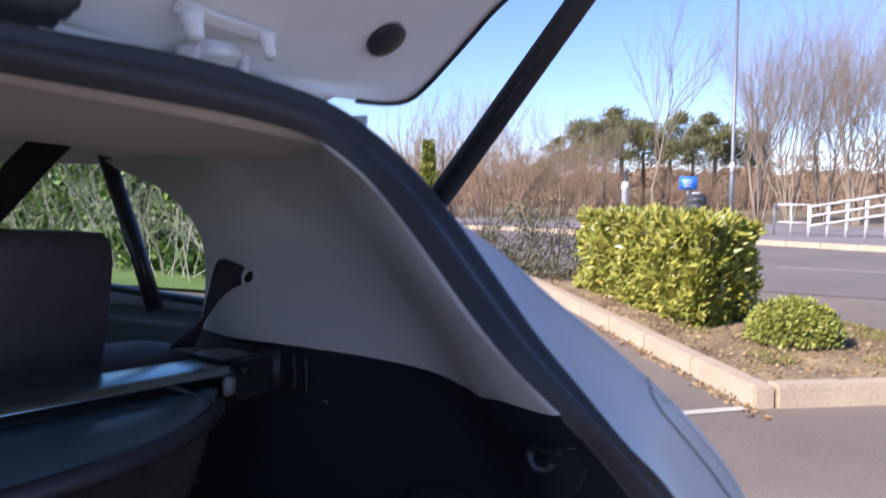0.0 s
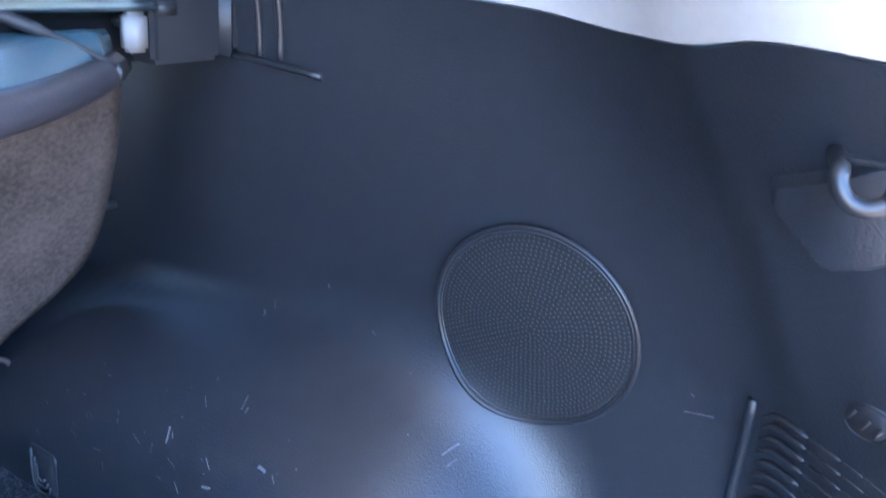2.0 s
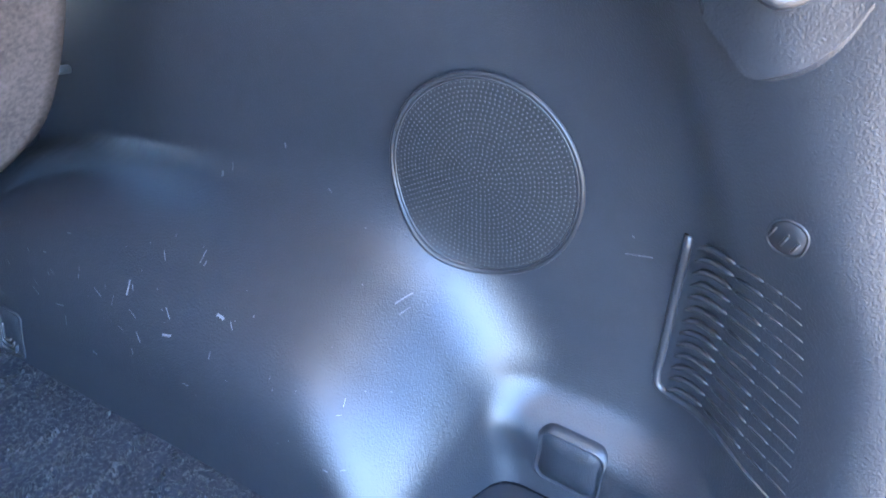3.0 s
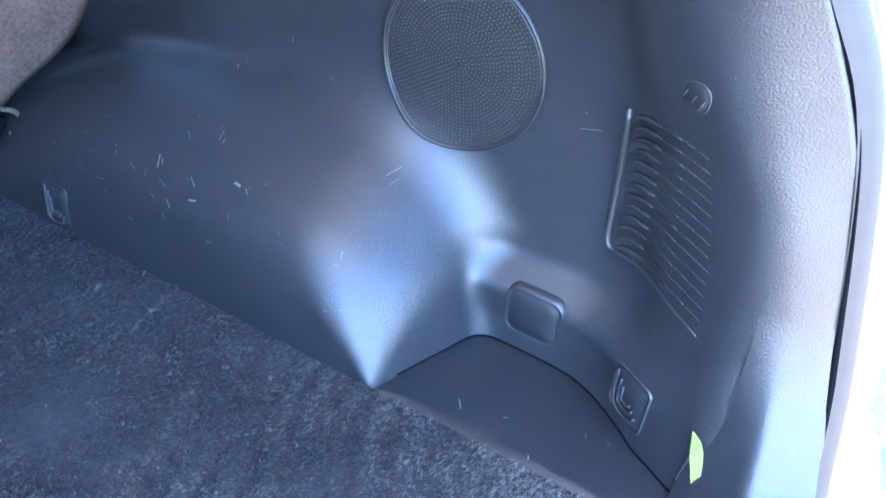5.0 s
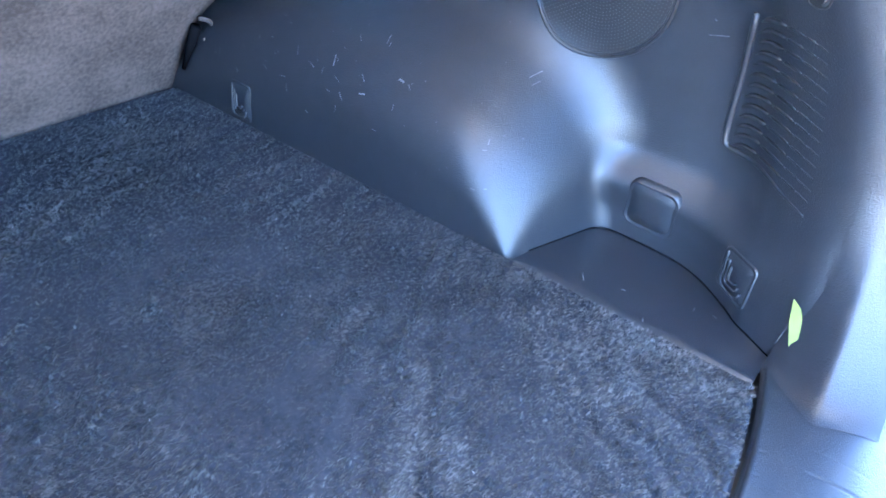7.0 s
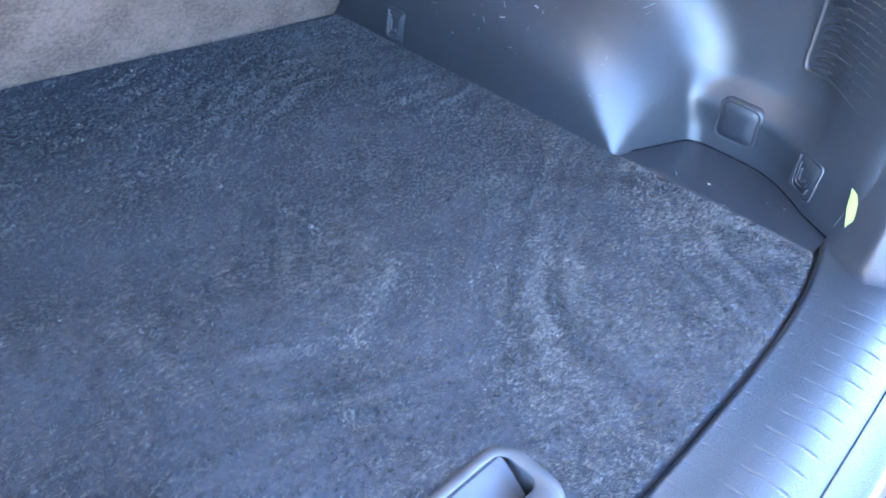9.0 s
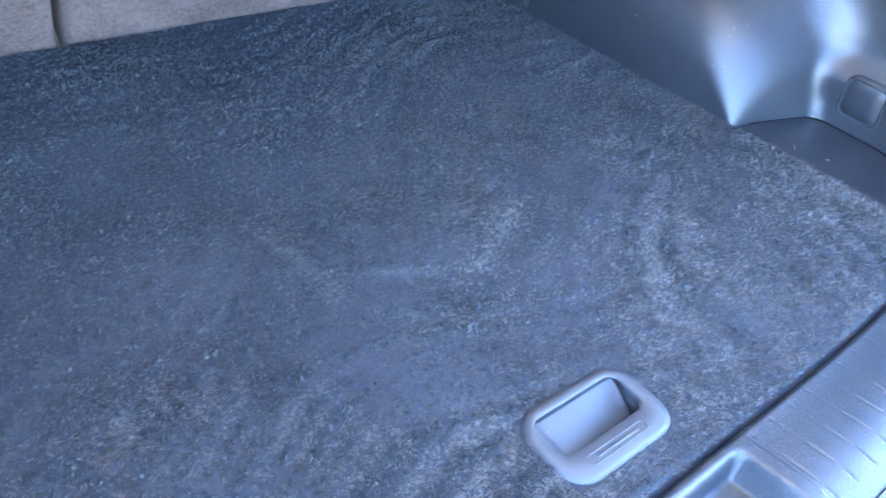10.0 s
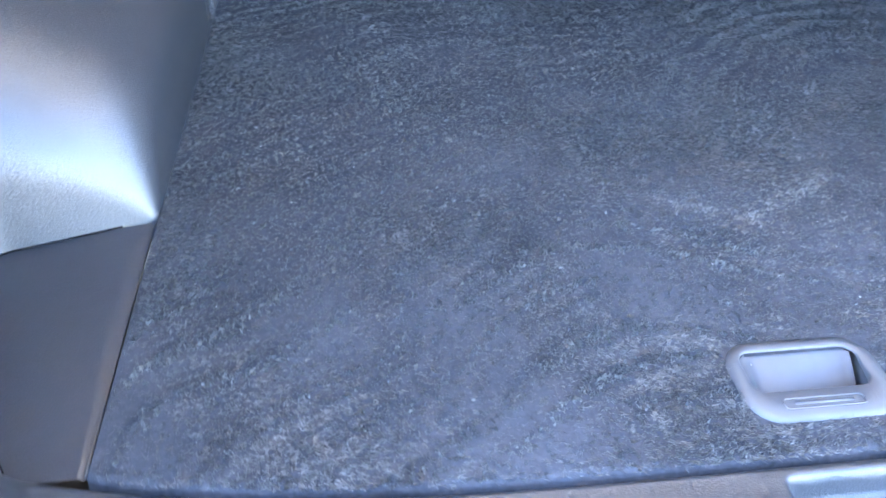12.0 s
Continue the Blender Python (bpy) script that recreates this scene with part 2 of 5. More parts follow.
def lathe(profile, m=Matrix(), n=32):
    """A turned body: profile of (radius, height) round local z."""
    bm = bmesh.new()
    rings = [[bm.verts.new(m @ Vector((r * math.cos(k * math.tau / n), r * math.sin(k * math.tau / n), h))) for k in range(n)] for r, h in profile]
    for a, b in zip(rings, rings[1:]):
        for k in range(n):
            bm.faces.new((a[k], a[(k + 1) % n], b[(k + 1) % n], b[k]))
    for ring, flip in ((rings[0], True), (rings[-1], False)):
        bm.faces.new(ring[::-1] if flip else ring)
    return bm


def rounded(w, d, r, n=6):
    """A rounded rectangle's outline round the origin."""
    out = []
    for cx, cy, a0 in ((w - r, d - r, 0), (-w + r, d - r, 90), (-w + r, -d + r, 180), (w - r, -d + r, 270)):
        for k in range(n + 1):
            a = radians(a0 + 90 * k / n)
            out.append((cx + r * math.cos(a), cy + r * math.sin(a)))
    return out


def loops(rings_, close=True):
    """Skins a list of closed outlines."""
    bm = bmesh.new()
    rs = [[bm.verts.new(p) for p in r] for r in rings_]
    for a, b in zip(rs, rs[1:]):
        for k in range(len(a)):
            bm.faces.new((a[k], a[(k + 1) % len(a)], b[(k + 1) % len(a)], b[k]))
    if close:
        bm.faces.new(rs[-1])
    return bm


def side(p, s):
    """Mirrors a place to the left side where s is -1."""
    return Vector((p[0] * s, p[1], p[2]))


# ---- the boot's side walls ----
FLOOR = 0.72
# height: wall x, then five places (x, y) from the wall round the rear corner to the seal
SECTION = [
    (0.70, 0.641, 0.648, 0.318, 0.632, 0.236, 0.562, 0.162, 0.511, 0.118, 0.560, 0.042),
    (0.80, 0.646, 0.650, 0.32, 0.637, 0.238, 0.577, 0.172, 0.532, 0.117, 0.575, 0.060),
    (0.85, 0.650, 0.653, 0.32, 0.644, 0.246, 0.587, 0.181, 0.545, 0.124, 0.583, 0.076),
    (0.96, 0.646, 0.647, 0.33, 0.634, 0.264, 0.578, 0.197, 0.552, 0.145, 0.583, 0.103),
    (1.02, 0.640, 0.638, 0.36, 0.618, 0.285, 0.568, 0.226, 0.553, 0.182, 0.575, 0.124),
    (1.10, 0.634, 0.626, 0.39, 0.598, 0.322, 0.557, 0.270, 0.540, 0.222, 0.556, 0.168),
    (1.157, 0.630, 0.618, 0.42, 0.586, 0.358, 0.541, 0.305, 0.523, 0.257, 0.530, 0.208),
    (1.20, 0.622, 0.609, 0.45, 0.574, 0.385, 0.523, 0.329, 0.498, 0.284, 0.499, 0.242),
    (1.28, 0.628, 0.606, 0.51, 0.564, 0.446, 0.509, 0.390, 0.478, 0.352, 0.468, 0.321),
    (1.35, 0.622, 0.598, 0.57, 0.553, 0.506, 0.502, 0.450, 0.474, 0.415, 0.466, 0.388),
    (1.40, 0.592, 0.568, 0.61, 0.538, 0.548, 0.497, 0.496, 0.469, 0.461, 0.456, 0.435),
    (1.44, 0.535, 0.525, 0.63, 0.508, 0.580, 0.478, 0.530, 0.445, 0.495, 0.415, 0.472),
]
# the front edge of the pale panel, along the side window
FRONT = [(0.70, 0.688, 1.02), (1.08, 0.692, 0.98), (1.17, 0.694, 0.948), (1.27, 0.685, 0.93), (1.34, 0.68, 0.955), (1.40, 0.668, 1.04), (1.44, 0.655, 1.19)]


def smin(a, b, k):
    h = max(k - abs(a - b), 0) / k
    return min(a, b) - h * h * k / 4


def arch(x, y, z):
    """Depth inside the wheel-arch cover: an inner face, a sloping top and a rear face, rounded more towards the top."""
    top = 0.826 - (0.6 if y > 0.6 else 1.0) * (y - 0.6) ** 2
    k = 0.004 + 0.11 * (1 - math.exp(-11 * max(0.0, z - FLOOR)))
    full = 0.80 * sm(0.54, 0.78, y)
    u = (x - 0.5) / 0.14
    rise = 6 * u if u < 0 else 1 + (1 - 1.2 * full) * (u - 1) if u > 1 else u + full * (math.sqrt(1 - (1 - u) ** 2) - u)
    d = smin(x - 0.4985, (top + 0.0896 * rise - z) * 0.84, 0.045)
    return smin(d, 0.288 * (x - 0.5) + 0.958 * (y - 0.40 - 0.25 * (z - FLOOR)), k)


def cover_x(x, y, z):
    """The wall's x where the wheel-arch cover runs into it with a hollow fillet."""
    k = 0.020 + 0.028 * sm(0.70, 0.46, y) * sm(0.775, 0.84, z) - 0.009 * sm(0.66, 0.78, y)
    if arch(x, y, z) < -k:
        return x
    lo, hi = 0.45, x
    for _ in range(15):
        m = (lo + hi) / 2
        if smin(x - m, -arch(m, y, z), k) > 0:
            lo = m
        else:
            hi = m
    return lo


def wall(s, z):
    """A place on the inner side panel: s 0 at the front to 7 at the seal."""
    r = interp(SECTION, z)
    fx, fy = interp(FRONT, z)
    mid = 0.74 + 0.06 * sm(1.12, 1.26, z)
    pts = [(0, fx, fy), (1, r[0] - 0.004, mid), (2, r[0], max(0.5, r[2] + 0.10)), (3, r[1], r[2]), (4, r[3], r[4]), (5, r[5], r[6]), (6, r[7], r[8]), (7, r[9], r[10])]
    def on(q):
        # past the seal the curve runs straight on
        if q <= 7:
            return interp(pts, q)
        return tuple(r + (r - p) * (q - 7) * 1.1 for r, p in zip(pts[7][1:], pts[6][1:]))

    x, y = on(min(s, 7))
    ease = 0.8 * sm(4.0, 4.9, s)
    if ease:
        # the corner is rolled round softly
        (xa, ya), (xb, yb) = on(min(s, 7) - ease), on(min(s, 7) + ease)
        x, y = 0.32 * x + 0.34 * (xa + xb), 0.32 * y + 0.34 * (ya + yb)
    if s > 7:
        x, y = x + 0.05 * (s - 7), y - 0.004 * (s - 7)
    if z < 0.87 and s > 1.5:
        # the box of the blank cover stands out below a rounded ledge
        x -= (0.017 + 0.007 * sm(0.74, 0.78, z)) * (1 - sm(0.776, 0.819, z)) * sm(0.15, 0.23, y) * (1 - sm(0.36, 0.44, y))
    if y > 0.30 and z < 1.1:
        x = cover_x(x, y, z)
    return Vector((x, y, z))


def wall_at(y, z, off=0.0):
    """The place on the side panel at y, z, lifted off it by off."""
    lo, hi = 0.0, 6.6
    for _ in range(30):
        m = (lo + hi) / 2
        if wall(m, z).y > y:
            lo = m
        else:
            hi = m
    return wall_s(lo, z, off)


def wall_s(s, z, off=0.0):
    p, d = wall(s, z), 0.02
    n = (wall(s + d, z) - wall(s - d, z)).cross(wall(s, z + 0.004) - wall(s, z - 0.004)).normalized()
    if n.x > 0:
        n = -n
    return p + n * off


def trim_line(s):
    """The height at which the black panel ends."""
    y = wall(s, 1.19).y
    return interp([(0.2, 1.198), (0.24, 1.198), (0.30, 1.1985), (0.34, 1.1905), (0.39, 1.1885), (0.45, 1.191), (0.6, 1.1905), (0.72, 1.188), (0.82, 1.182), (0.93, 1.172), (1.0, 1.168)], y)[0]


S_BLACK = lin(0, 1.8, 26)[:-1] + lin(1.8, 3.1, 90)[:-1] + lin(3.1, 7, 60) + [7.4, 7.8]
S_PALE = lin(0, 7, 70) + [7.4, 7.8]


car = thing("car", "white estate car with its tailgate raised, parked", "car")
for sgn in (1, -1):
    which = "boot_side_panel"
    bm = grid(lambda s, v: side(wall(s, 0.70 + v * (trim_line(s) - 0.70)), sgn), S_BLACK, lin(0, 1, 110), flip=sgn > 0)
    panel = part(which, bm, M_BLACK, car, "scuffed grained black plastic boot side panel")
    bm = grid(lambda s, v: side(wall_s(s, trim_line(s) + 0.002 + v * (1.44 - trim_line(s) - 0.002), 0.002 * (1 - v)), sgn), S_PALE, lin(0, 1, 50), flip=sgn > 0)
    pillar = part("pillar_trim", bm, M_BEIGE, car, "pale grey moulded pillar trim")
    if sgn > 0:
        right_panel, right_pillar = panel, pillar
    else:
        left_panel = panel

# headliner: from the tailgate opening forward over the seats
TOP_EDGE = sorted([(wall(q, 1.437).y, wall(q, 1.437).x) for q in lin(0.0, 7, 40)])


def roof_in(u, v):
    y = 0.483 + v * 2.6
    half = interp(TOP_EDGE, y)[0] + 0.04
    drop = 0.02 * math.sin(min(1, v / 0.17) * math.pi) ** 2
    if v == 0:
        return Vector((u * half, y - 0.002, 1.4535))
    z = 1.4375 + (0.006 - drop + 0.03 * sm(0.13, 0.19, v)) * (1 - abs(u) ** 5)
    return Vector((u * half, y, z))


part("headliner", grid(roof_in, lin(-1, 1, 61), lin(0, 0.25, 60) + lin(0.27, 1, 20), flip=True), M_HEADLINER, car, "beige fabric headliner")

# opening seal and painted jamb
SEAL = [(0.0, 0.478, 1.442), (0.122, 0.478, 1.444), (0.25, 0.479, 1.447), (0.34, 0.479, 1.447), (0.414, 0.472, 1.439), (0.452, 0.444, 1.41), (0.463, 0.408, 1.373), (0.467, 0.369, 1.332),
        (0.468, 0.322, 1.283), (0.476, 0.281, 1.241), (0.499, 0.242, 1.2), (0.530, 0.208, 1.155), (0.556, 0.168, 1.10), (0.575, 0.124, 1.02), (0.583, 0.076, 0.85), (0.562, 0.044, 0.72), (0.535, 0.000, 0.690), (0.47, -0.030, 0.672)]
OUTER = [(0.0, 0.506, 1.474), (0.137, 0.507, 1.476), (0.28, 0.519, 1.489), (0.375, 0.519, 1.488), (0.455, 0.51, 1.48), (0.505, 0.488, 1.457), (0.54, 0.451, 1.418), (0.552, 0.412, 1.377),
         (0.549, 0.357, 1.32), (0.541, 0.297, 1.258), (0.547, 0.255, 1.213), (0.555, 0.209, 1.165), (0.598, 0.168, 1.11), (0.622, 0.125, 1.02), (0.632, 0.072, 0.85), (0.612, 0.032, 0.70), (0.575, -0.040, 0.668), (0.47, -0.070, 0.655)]
JAMB = [(0.0, 0.56, 1.50), (0.15, 0.562, 1.505), (0.3, 0.566, 1.508), (0.42, 0.566, 1.506), (0.50, 0.545, 1.488), (0.548, 0.515, 1.460), (0.582, 0.478, 1.420), (0.615, 0.445, 1.382),
        (0.652, 0.384, 1.335), (0.637, 0.305, 1.288), (0.630, 0.235, 1.246), (0.648, 0.170, 1.193), (0.695, 0.115, 1.115), (0.74, 0.07, 1.0), (0.785, 0.03, 0.87), (0.80, 0.0, 0.70), (0.76, -0.075, 0.63), (0.47, -0.10, 0.60)]


def ring(table, u):
    return Vector(interp([(i, *p) for i, p in enumerate(table)], u))


for sgn in (1, -1):
    def seal_fn(u, v):
        a, b = ring(SEAL, u), ring(OUTER, u)
        out = Vector((0.05, -0.75, 0.6)).normalized()
        return side(a.lerp(b, v) + out * (0.016 * math.sin(v * math.pi) + 0.007 * math.sin(v * 3 * math.pi) + 0.002), sgn)

    part("rubber_seal", grid(seal_fn, lin(0, 17, 102), lin(0, 1, 14), flip=sgn < 0), M_RUBBER, car, "black rubber tailgate seal")

    # black rod painting the shade where trim and seal part
    part("trim_gap_shade", rod([side(ring(SEAL, u) + Vector((0.0015, -0.0035, 0.0005)), sgn) for u in lin(12.9, 16.5, 40)], [min(0.0028, 0.0004 + 0.0002 * k) for k in range(40)], 8), M_GAP, car, "black rod for the shade between trim and seal")

    def jamb_fn(u, v):
        a, b = ring(OUTER, u), ring(JAMB, u)
        return side(a.lerp(b, v) + Vector((0, 0.018 * math.sin(v * math.pi), 0)), sgn)

    part("panel_gap", rod([jamb_fn(u, v) + Vector((0.001 * sgn, -0.003, 0)) for u, v in ((10.5, 0.985), (10.75, 0.88), (11.0, 0.835), (11.4, 0.82), (11.8, 0.825), (12.3, 0.88), (12.7, 0.96), (12.9, 0.99))], 0.0007, 5), M_RUBBER, car)
    part("door_jamb", grid(jamb_fn, lin(0, 17, 80), lin(0, 1, 16), flip=sgn < 0), M_PAINT, car, "white painted tailgate jamb")

# ---- outer body ----
def body_x(y, z):
    """Half width of the flank."""
    wide = 0.80 + 0.10 * sm(0.0, 0.9, y) - 0.12 * sm(3.6, 4.5, y)
    return wide - 0.10 * sm(0.95, 1.22, z) * (1 - 0.3 * sm(0.4, 1.0, y)) - 0.05 * (1 - sm(0.25, 0.5, z)) + 0.02 * math.exp(-((z - 0.92) / 0.06) ** 2)


JAMB_Z = sorted([(0.24, 0.03, 0.79), (0.60, 0.015, 0.80)] + [(p[2], p[1], p[0]) for p in JAMB[5:16]])
WHEELS = (0.78, 3.45)
for sgn in (1, -1):
    def flank(u, v):
        z = 0.24 + v * 0.96
        y0, x0 = interp(JAMB_Z, z)
        y = y0 + u * (4.45 - y0)
        z -= 0.22 * sm(3.1, 4.0, y) * v
        return side((x0 + (body_x(y, z) - x0) * sm(0, 0.12, u), y, z), sgn)

    bm = grid(flank, lin(0, 1, 300), lin(0, 1, 70), flip=sgn < 0)
    gone = [f for f in bm.faces if any((f.calc_center_median().y - w) ** 2 + (f.calc_center_median().z - 0.34) ** 2 < 0.37**2 for w in WHEELS)]
    bmesh.ops.delete(bm, geom=gone, context="FACES")
    part("body_side", thick(bm, 0.004), M_PAINT, car, "glossy white painted flank")
    for w in WHEELS:
        lip = [side((body_x(w + 0.375 * math.cos(a), 0.34 + 0.375 * math.sin(a)) + 0.004, w + 0.375 * math.cos(a), 0.34 + 0.375 * math.sin(a)), sgn) for a in lin(-0.25, math.pi + 0.25, 40)]
        part("arch_lip", rod(lip, 0.018, 8), M_BLACK, car, "black wheel arch lip")

    # upper side: quarter panel, rails and pillars round the windows
    def green(y, v):
        z = 1.20 + v * 0.30
        return side((body_x(y, 1.2) - 0.005 - 0.13 * v - 0.02 * v * v, y, z), sgn)

    def rear_edge(v):
        return 0.955 + 0.5 * max(0, v - 0.35) ** 2

    def quarter(u, v):
        z = 1.20 + v * 0.285
        y0, x0 = interp(JAMB_Z, z)
        a, b = Vector((x0, y0, z)), side(green(rear_edge(v), v), sgn)
        return side(a.lerp(b, u), sgn)

    part("quarter_panel", thick(grid(quarter, lin(0, 1, 24), lin(0, 1, 24), flip=sgn < 0), 0.006), M_PAINT, car, "white rear quarter panel")
    for y0, y1 in ((lambda v: 1.98 - 0.06 * v, lambda v: 2.10 - 0.06 * v), (lambda v: 3.05 - 0.75 * v, lambda v: 3.14 - 0.75 * v)):
        part("pillar", thick(grid(lambda u, v: green(y0(v) + u * (y1(v) - y0(v)), v), lin(0, 1, 4), lin(0, 0.98, 14), flip=sgn < 0), 0.01), M_DARKBOX, car, "black window pillar")
    part("roof_rail", thick(grid(lambda y, v: green(y, 0.84 + 0.16 * v), lin(0.95, 2.5, 40), lin(0, 1, 5), flip=sgn < 0), 0.012), M_PAINT, car)
    part("waist_rail", thick(grid(lambda y, v: green(y, -0.035 + 0.035 * v), lin(0.9, 3.1, 40), lin(0, 1, 4), flip=sgn < 0), 0.012), M_DARKBOX, car, "black window waist rail")
    part("side_window", grid(lambda u, v: green(rear_edge(v) - 0.01 + u * (3.06 - 0.75 * v - rear_edge(v)), 0.86 * v) + Vector((-0.004 * sgn, 0, 0)), lin(0, 1, 30), lin(0, 1, 8), flip=sgn < 0), M_GLASS, car, "clear side window glass").visible_shadow = False
    # slanted post inside the rear door window
    part("window_post", rod([side((0.692, 1.060, 1.19), sgn), side((0.680, 1.093, 1.28), sgn), side((0.650, 1.163, 1.465), sgn)], 0.0145, 10), M_BLACK_SMOOTH, car, "black slanted window divider")

    def door_in(y, v):
        if v > 1:
            return side((0.70 + 0.075 * (v - 1), y, 1.199 - 0.052 * (y - 0.95) - 0.022 * (v - 1)), sgn)
        return side((0.735 - 0.035 * v**3, y, 0.62 + (0.579 - 0.052 * (y - 0.95)) * v), sgn)

    part("door_trim", thick(grid(door_in, lin(0.93, 2.9, 24), lin(0, 1, 16) + [1.12, 1.3, 1.6, 2.0], flip=sgn > 0), 0.02), M_DOOR, car, "dark door trim below the side window")

part("roof", thick(grid(lambda x, y: Vector((x * (0.78 + 0.22 * sm(0.56, 1.0, y)), y, 1.505 + 0.04 * (1 - (x / 0.655) ** 2) + 0.05 * math.sin((y - 0.55) / 2.6 * math.pi))), lin(-0.655, 0.655, 24), lin(0.56, 3.05, 30)), 0.01), M_PAINT, car, "white roof panel")
part("windscreen", grid(lambda x, v: Vector((x * (0.62 + 0.12 * v), 3.05 + 0.75 * v, 1.50 - 0.38 * v - 0.02 * x * x)), lin(-1, 1, 14), lin(0, 1, 10), flip=True), M_GLASS, car, "windscreen glass").visible_shadow = False
part("bonnet", thick(grid(lambda x, v: Vector((x * (0.76 - 0.1 * v * v), 3.7 + 0.85 * v, 1.10 - 0.2 * v * v + 0.03 * (1 - x * x))), lin(-1, 1, 14), lin(0, 1, 12)), 0.01), M_PAINT, car)
part("front_bumper", thick(grid(lambda x, v: Vector((x * 0.8, 4.55 + 0.12 * math.sqrt(max(0, 1 - x * x)) * math.sin(v * 2.6), 0.25 + 0.66 * v)), lin(-1, 1, 20), lin(0, 1, 12), flip=True), 0.01), M_PAINT, car)
part("dashboard", block((0, 3.05, 0.92), (1.36, 0.5, 0.3), 0.09, seg=4), M_BLACK_SMOOTH, car)
part("floor_pan", block((0, 2.2, 0.32), (1.46, 4.2, 0.06), 0.02), M_BLACK_SMOOTH, car)
part("rear_bumper", thick(grid(lambda x, v: Vector((x * 0.82, -0.02 - 0.10 * math.sqrt(max(0, 1 - 0.85 * x * x)) * math.sin(0.5 + v * 2.2), 0.26 + 0.43 * v)), lin(-1, 1, 30), lin(0, 1, 14)), 0.012), M_PAINT, car, "white rear bumper")
for sgn in (1, -1):
    def lens(u, v):
        a = ring(JAMB, 12.95 + 1.9 * u)
        return side(a + Vector((0.004 + 0.05 * v, 0.10 * v * v - 0.012 * math.sin(v * 3), -0.005)), sgn)
    part("tail_lamp", thick(grid(lens, lin(0, 1, 14), lin(0, 1, 8), flip=sgn < 0), 0.01), M_LAMP_RED, car, "red tail lamp lens")
    for w in WHEELS:
        m = Matrix.Translation(side((0.80, w, 0.34), sgn)) @ pose(0, 0, 0, 0, 90 * sgn, 0)
        wheel = part("wheel", lathe([(0.20, -0.10), (0.30, -0.11), (0.335, -0.08), (0.34, 0.0), (0.335, 0.08), (0.30, 0.10), (0.22, 0.10), (0.215, 0.06)], m, 40), M_TYRE, car, "black road tyre")
        bm = lathe([(0.05, 0.055), (0.055, 0.09), (0.03, 0.095)], m, 20)
        for k in range(10):
            a = k * math.tau / 10
            tube(bm, [m @ Vector((0.04 * math.cos(a), 0.04 * math.sin(a), 0.08)), m @ Vector((0.21 * math.cos(a + 0.1), 0.21 * math.sin(a + 0.1), 0.07))], 0.016, 6)
        part("rim", bm, M_STEEL, wheel, "alloy spokes")

# raised tailgate
def gate(x, d, up=0.0):
    """A place on the tailgate: x across, d metres down from the hinge, up off its inner face."""
    y0, z0, a = 0.56, 1.512, math.atan(0.8)
    return Vector((x, y0 - d * math.cos(a) - up * math.sin(a) * -1, z0 + d * math.sin(a) + up * math.cos(a)))


GATE_EDGE = [(0, 0.50), (0.004, 0.536), (0.009, 0.584), (0.019, 0.631), (0.035, 0.65), (0.064, 0.652), (0.12, 0.645), (0.2, 0.635), (0.45, 0.67), (0.8, 0.74), (1.2, 0.74)]
GATE_ROWS = [0, 0.003, 0.006, 0.009, 0.013, 0.018, 0.025, 0.035] + lin(0.05, 1, 70)


def gate_half(d):
    return interp(GATE_EDGE, d)[0]


def gate_in(u, v):
    d = v * 1.12 if v else -0.035
    pane = 0.02 * sm(0.70, 0.62, abs(u)) * sm(0.16, 0.22, v) * sm(0.62, 0.56, v)
    return gate(u * gate_half(d), d, -0.012 + 0.012 * (1 - sm(0.86, 0.97, abs(u))) + pane)


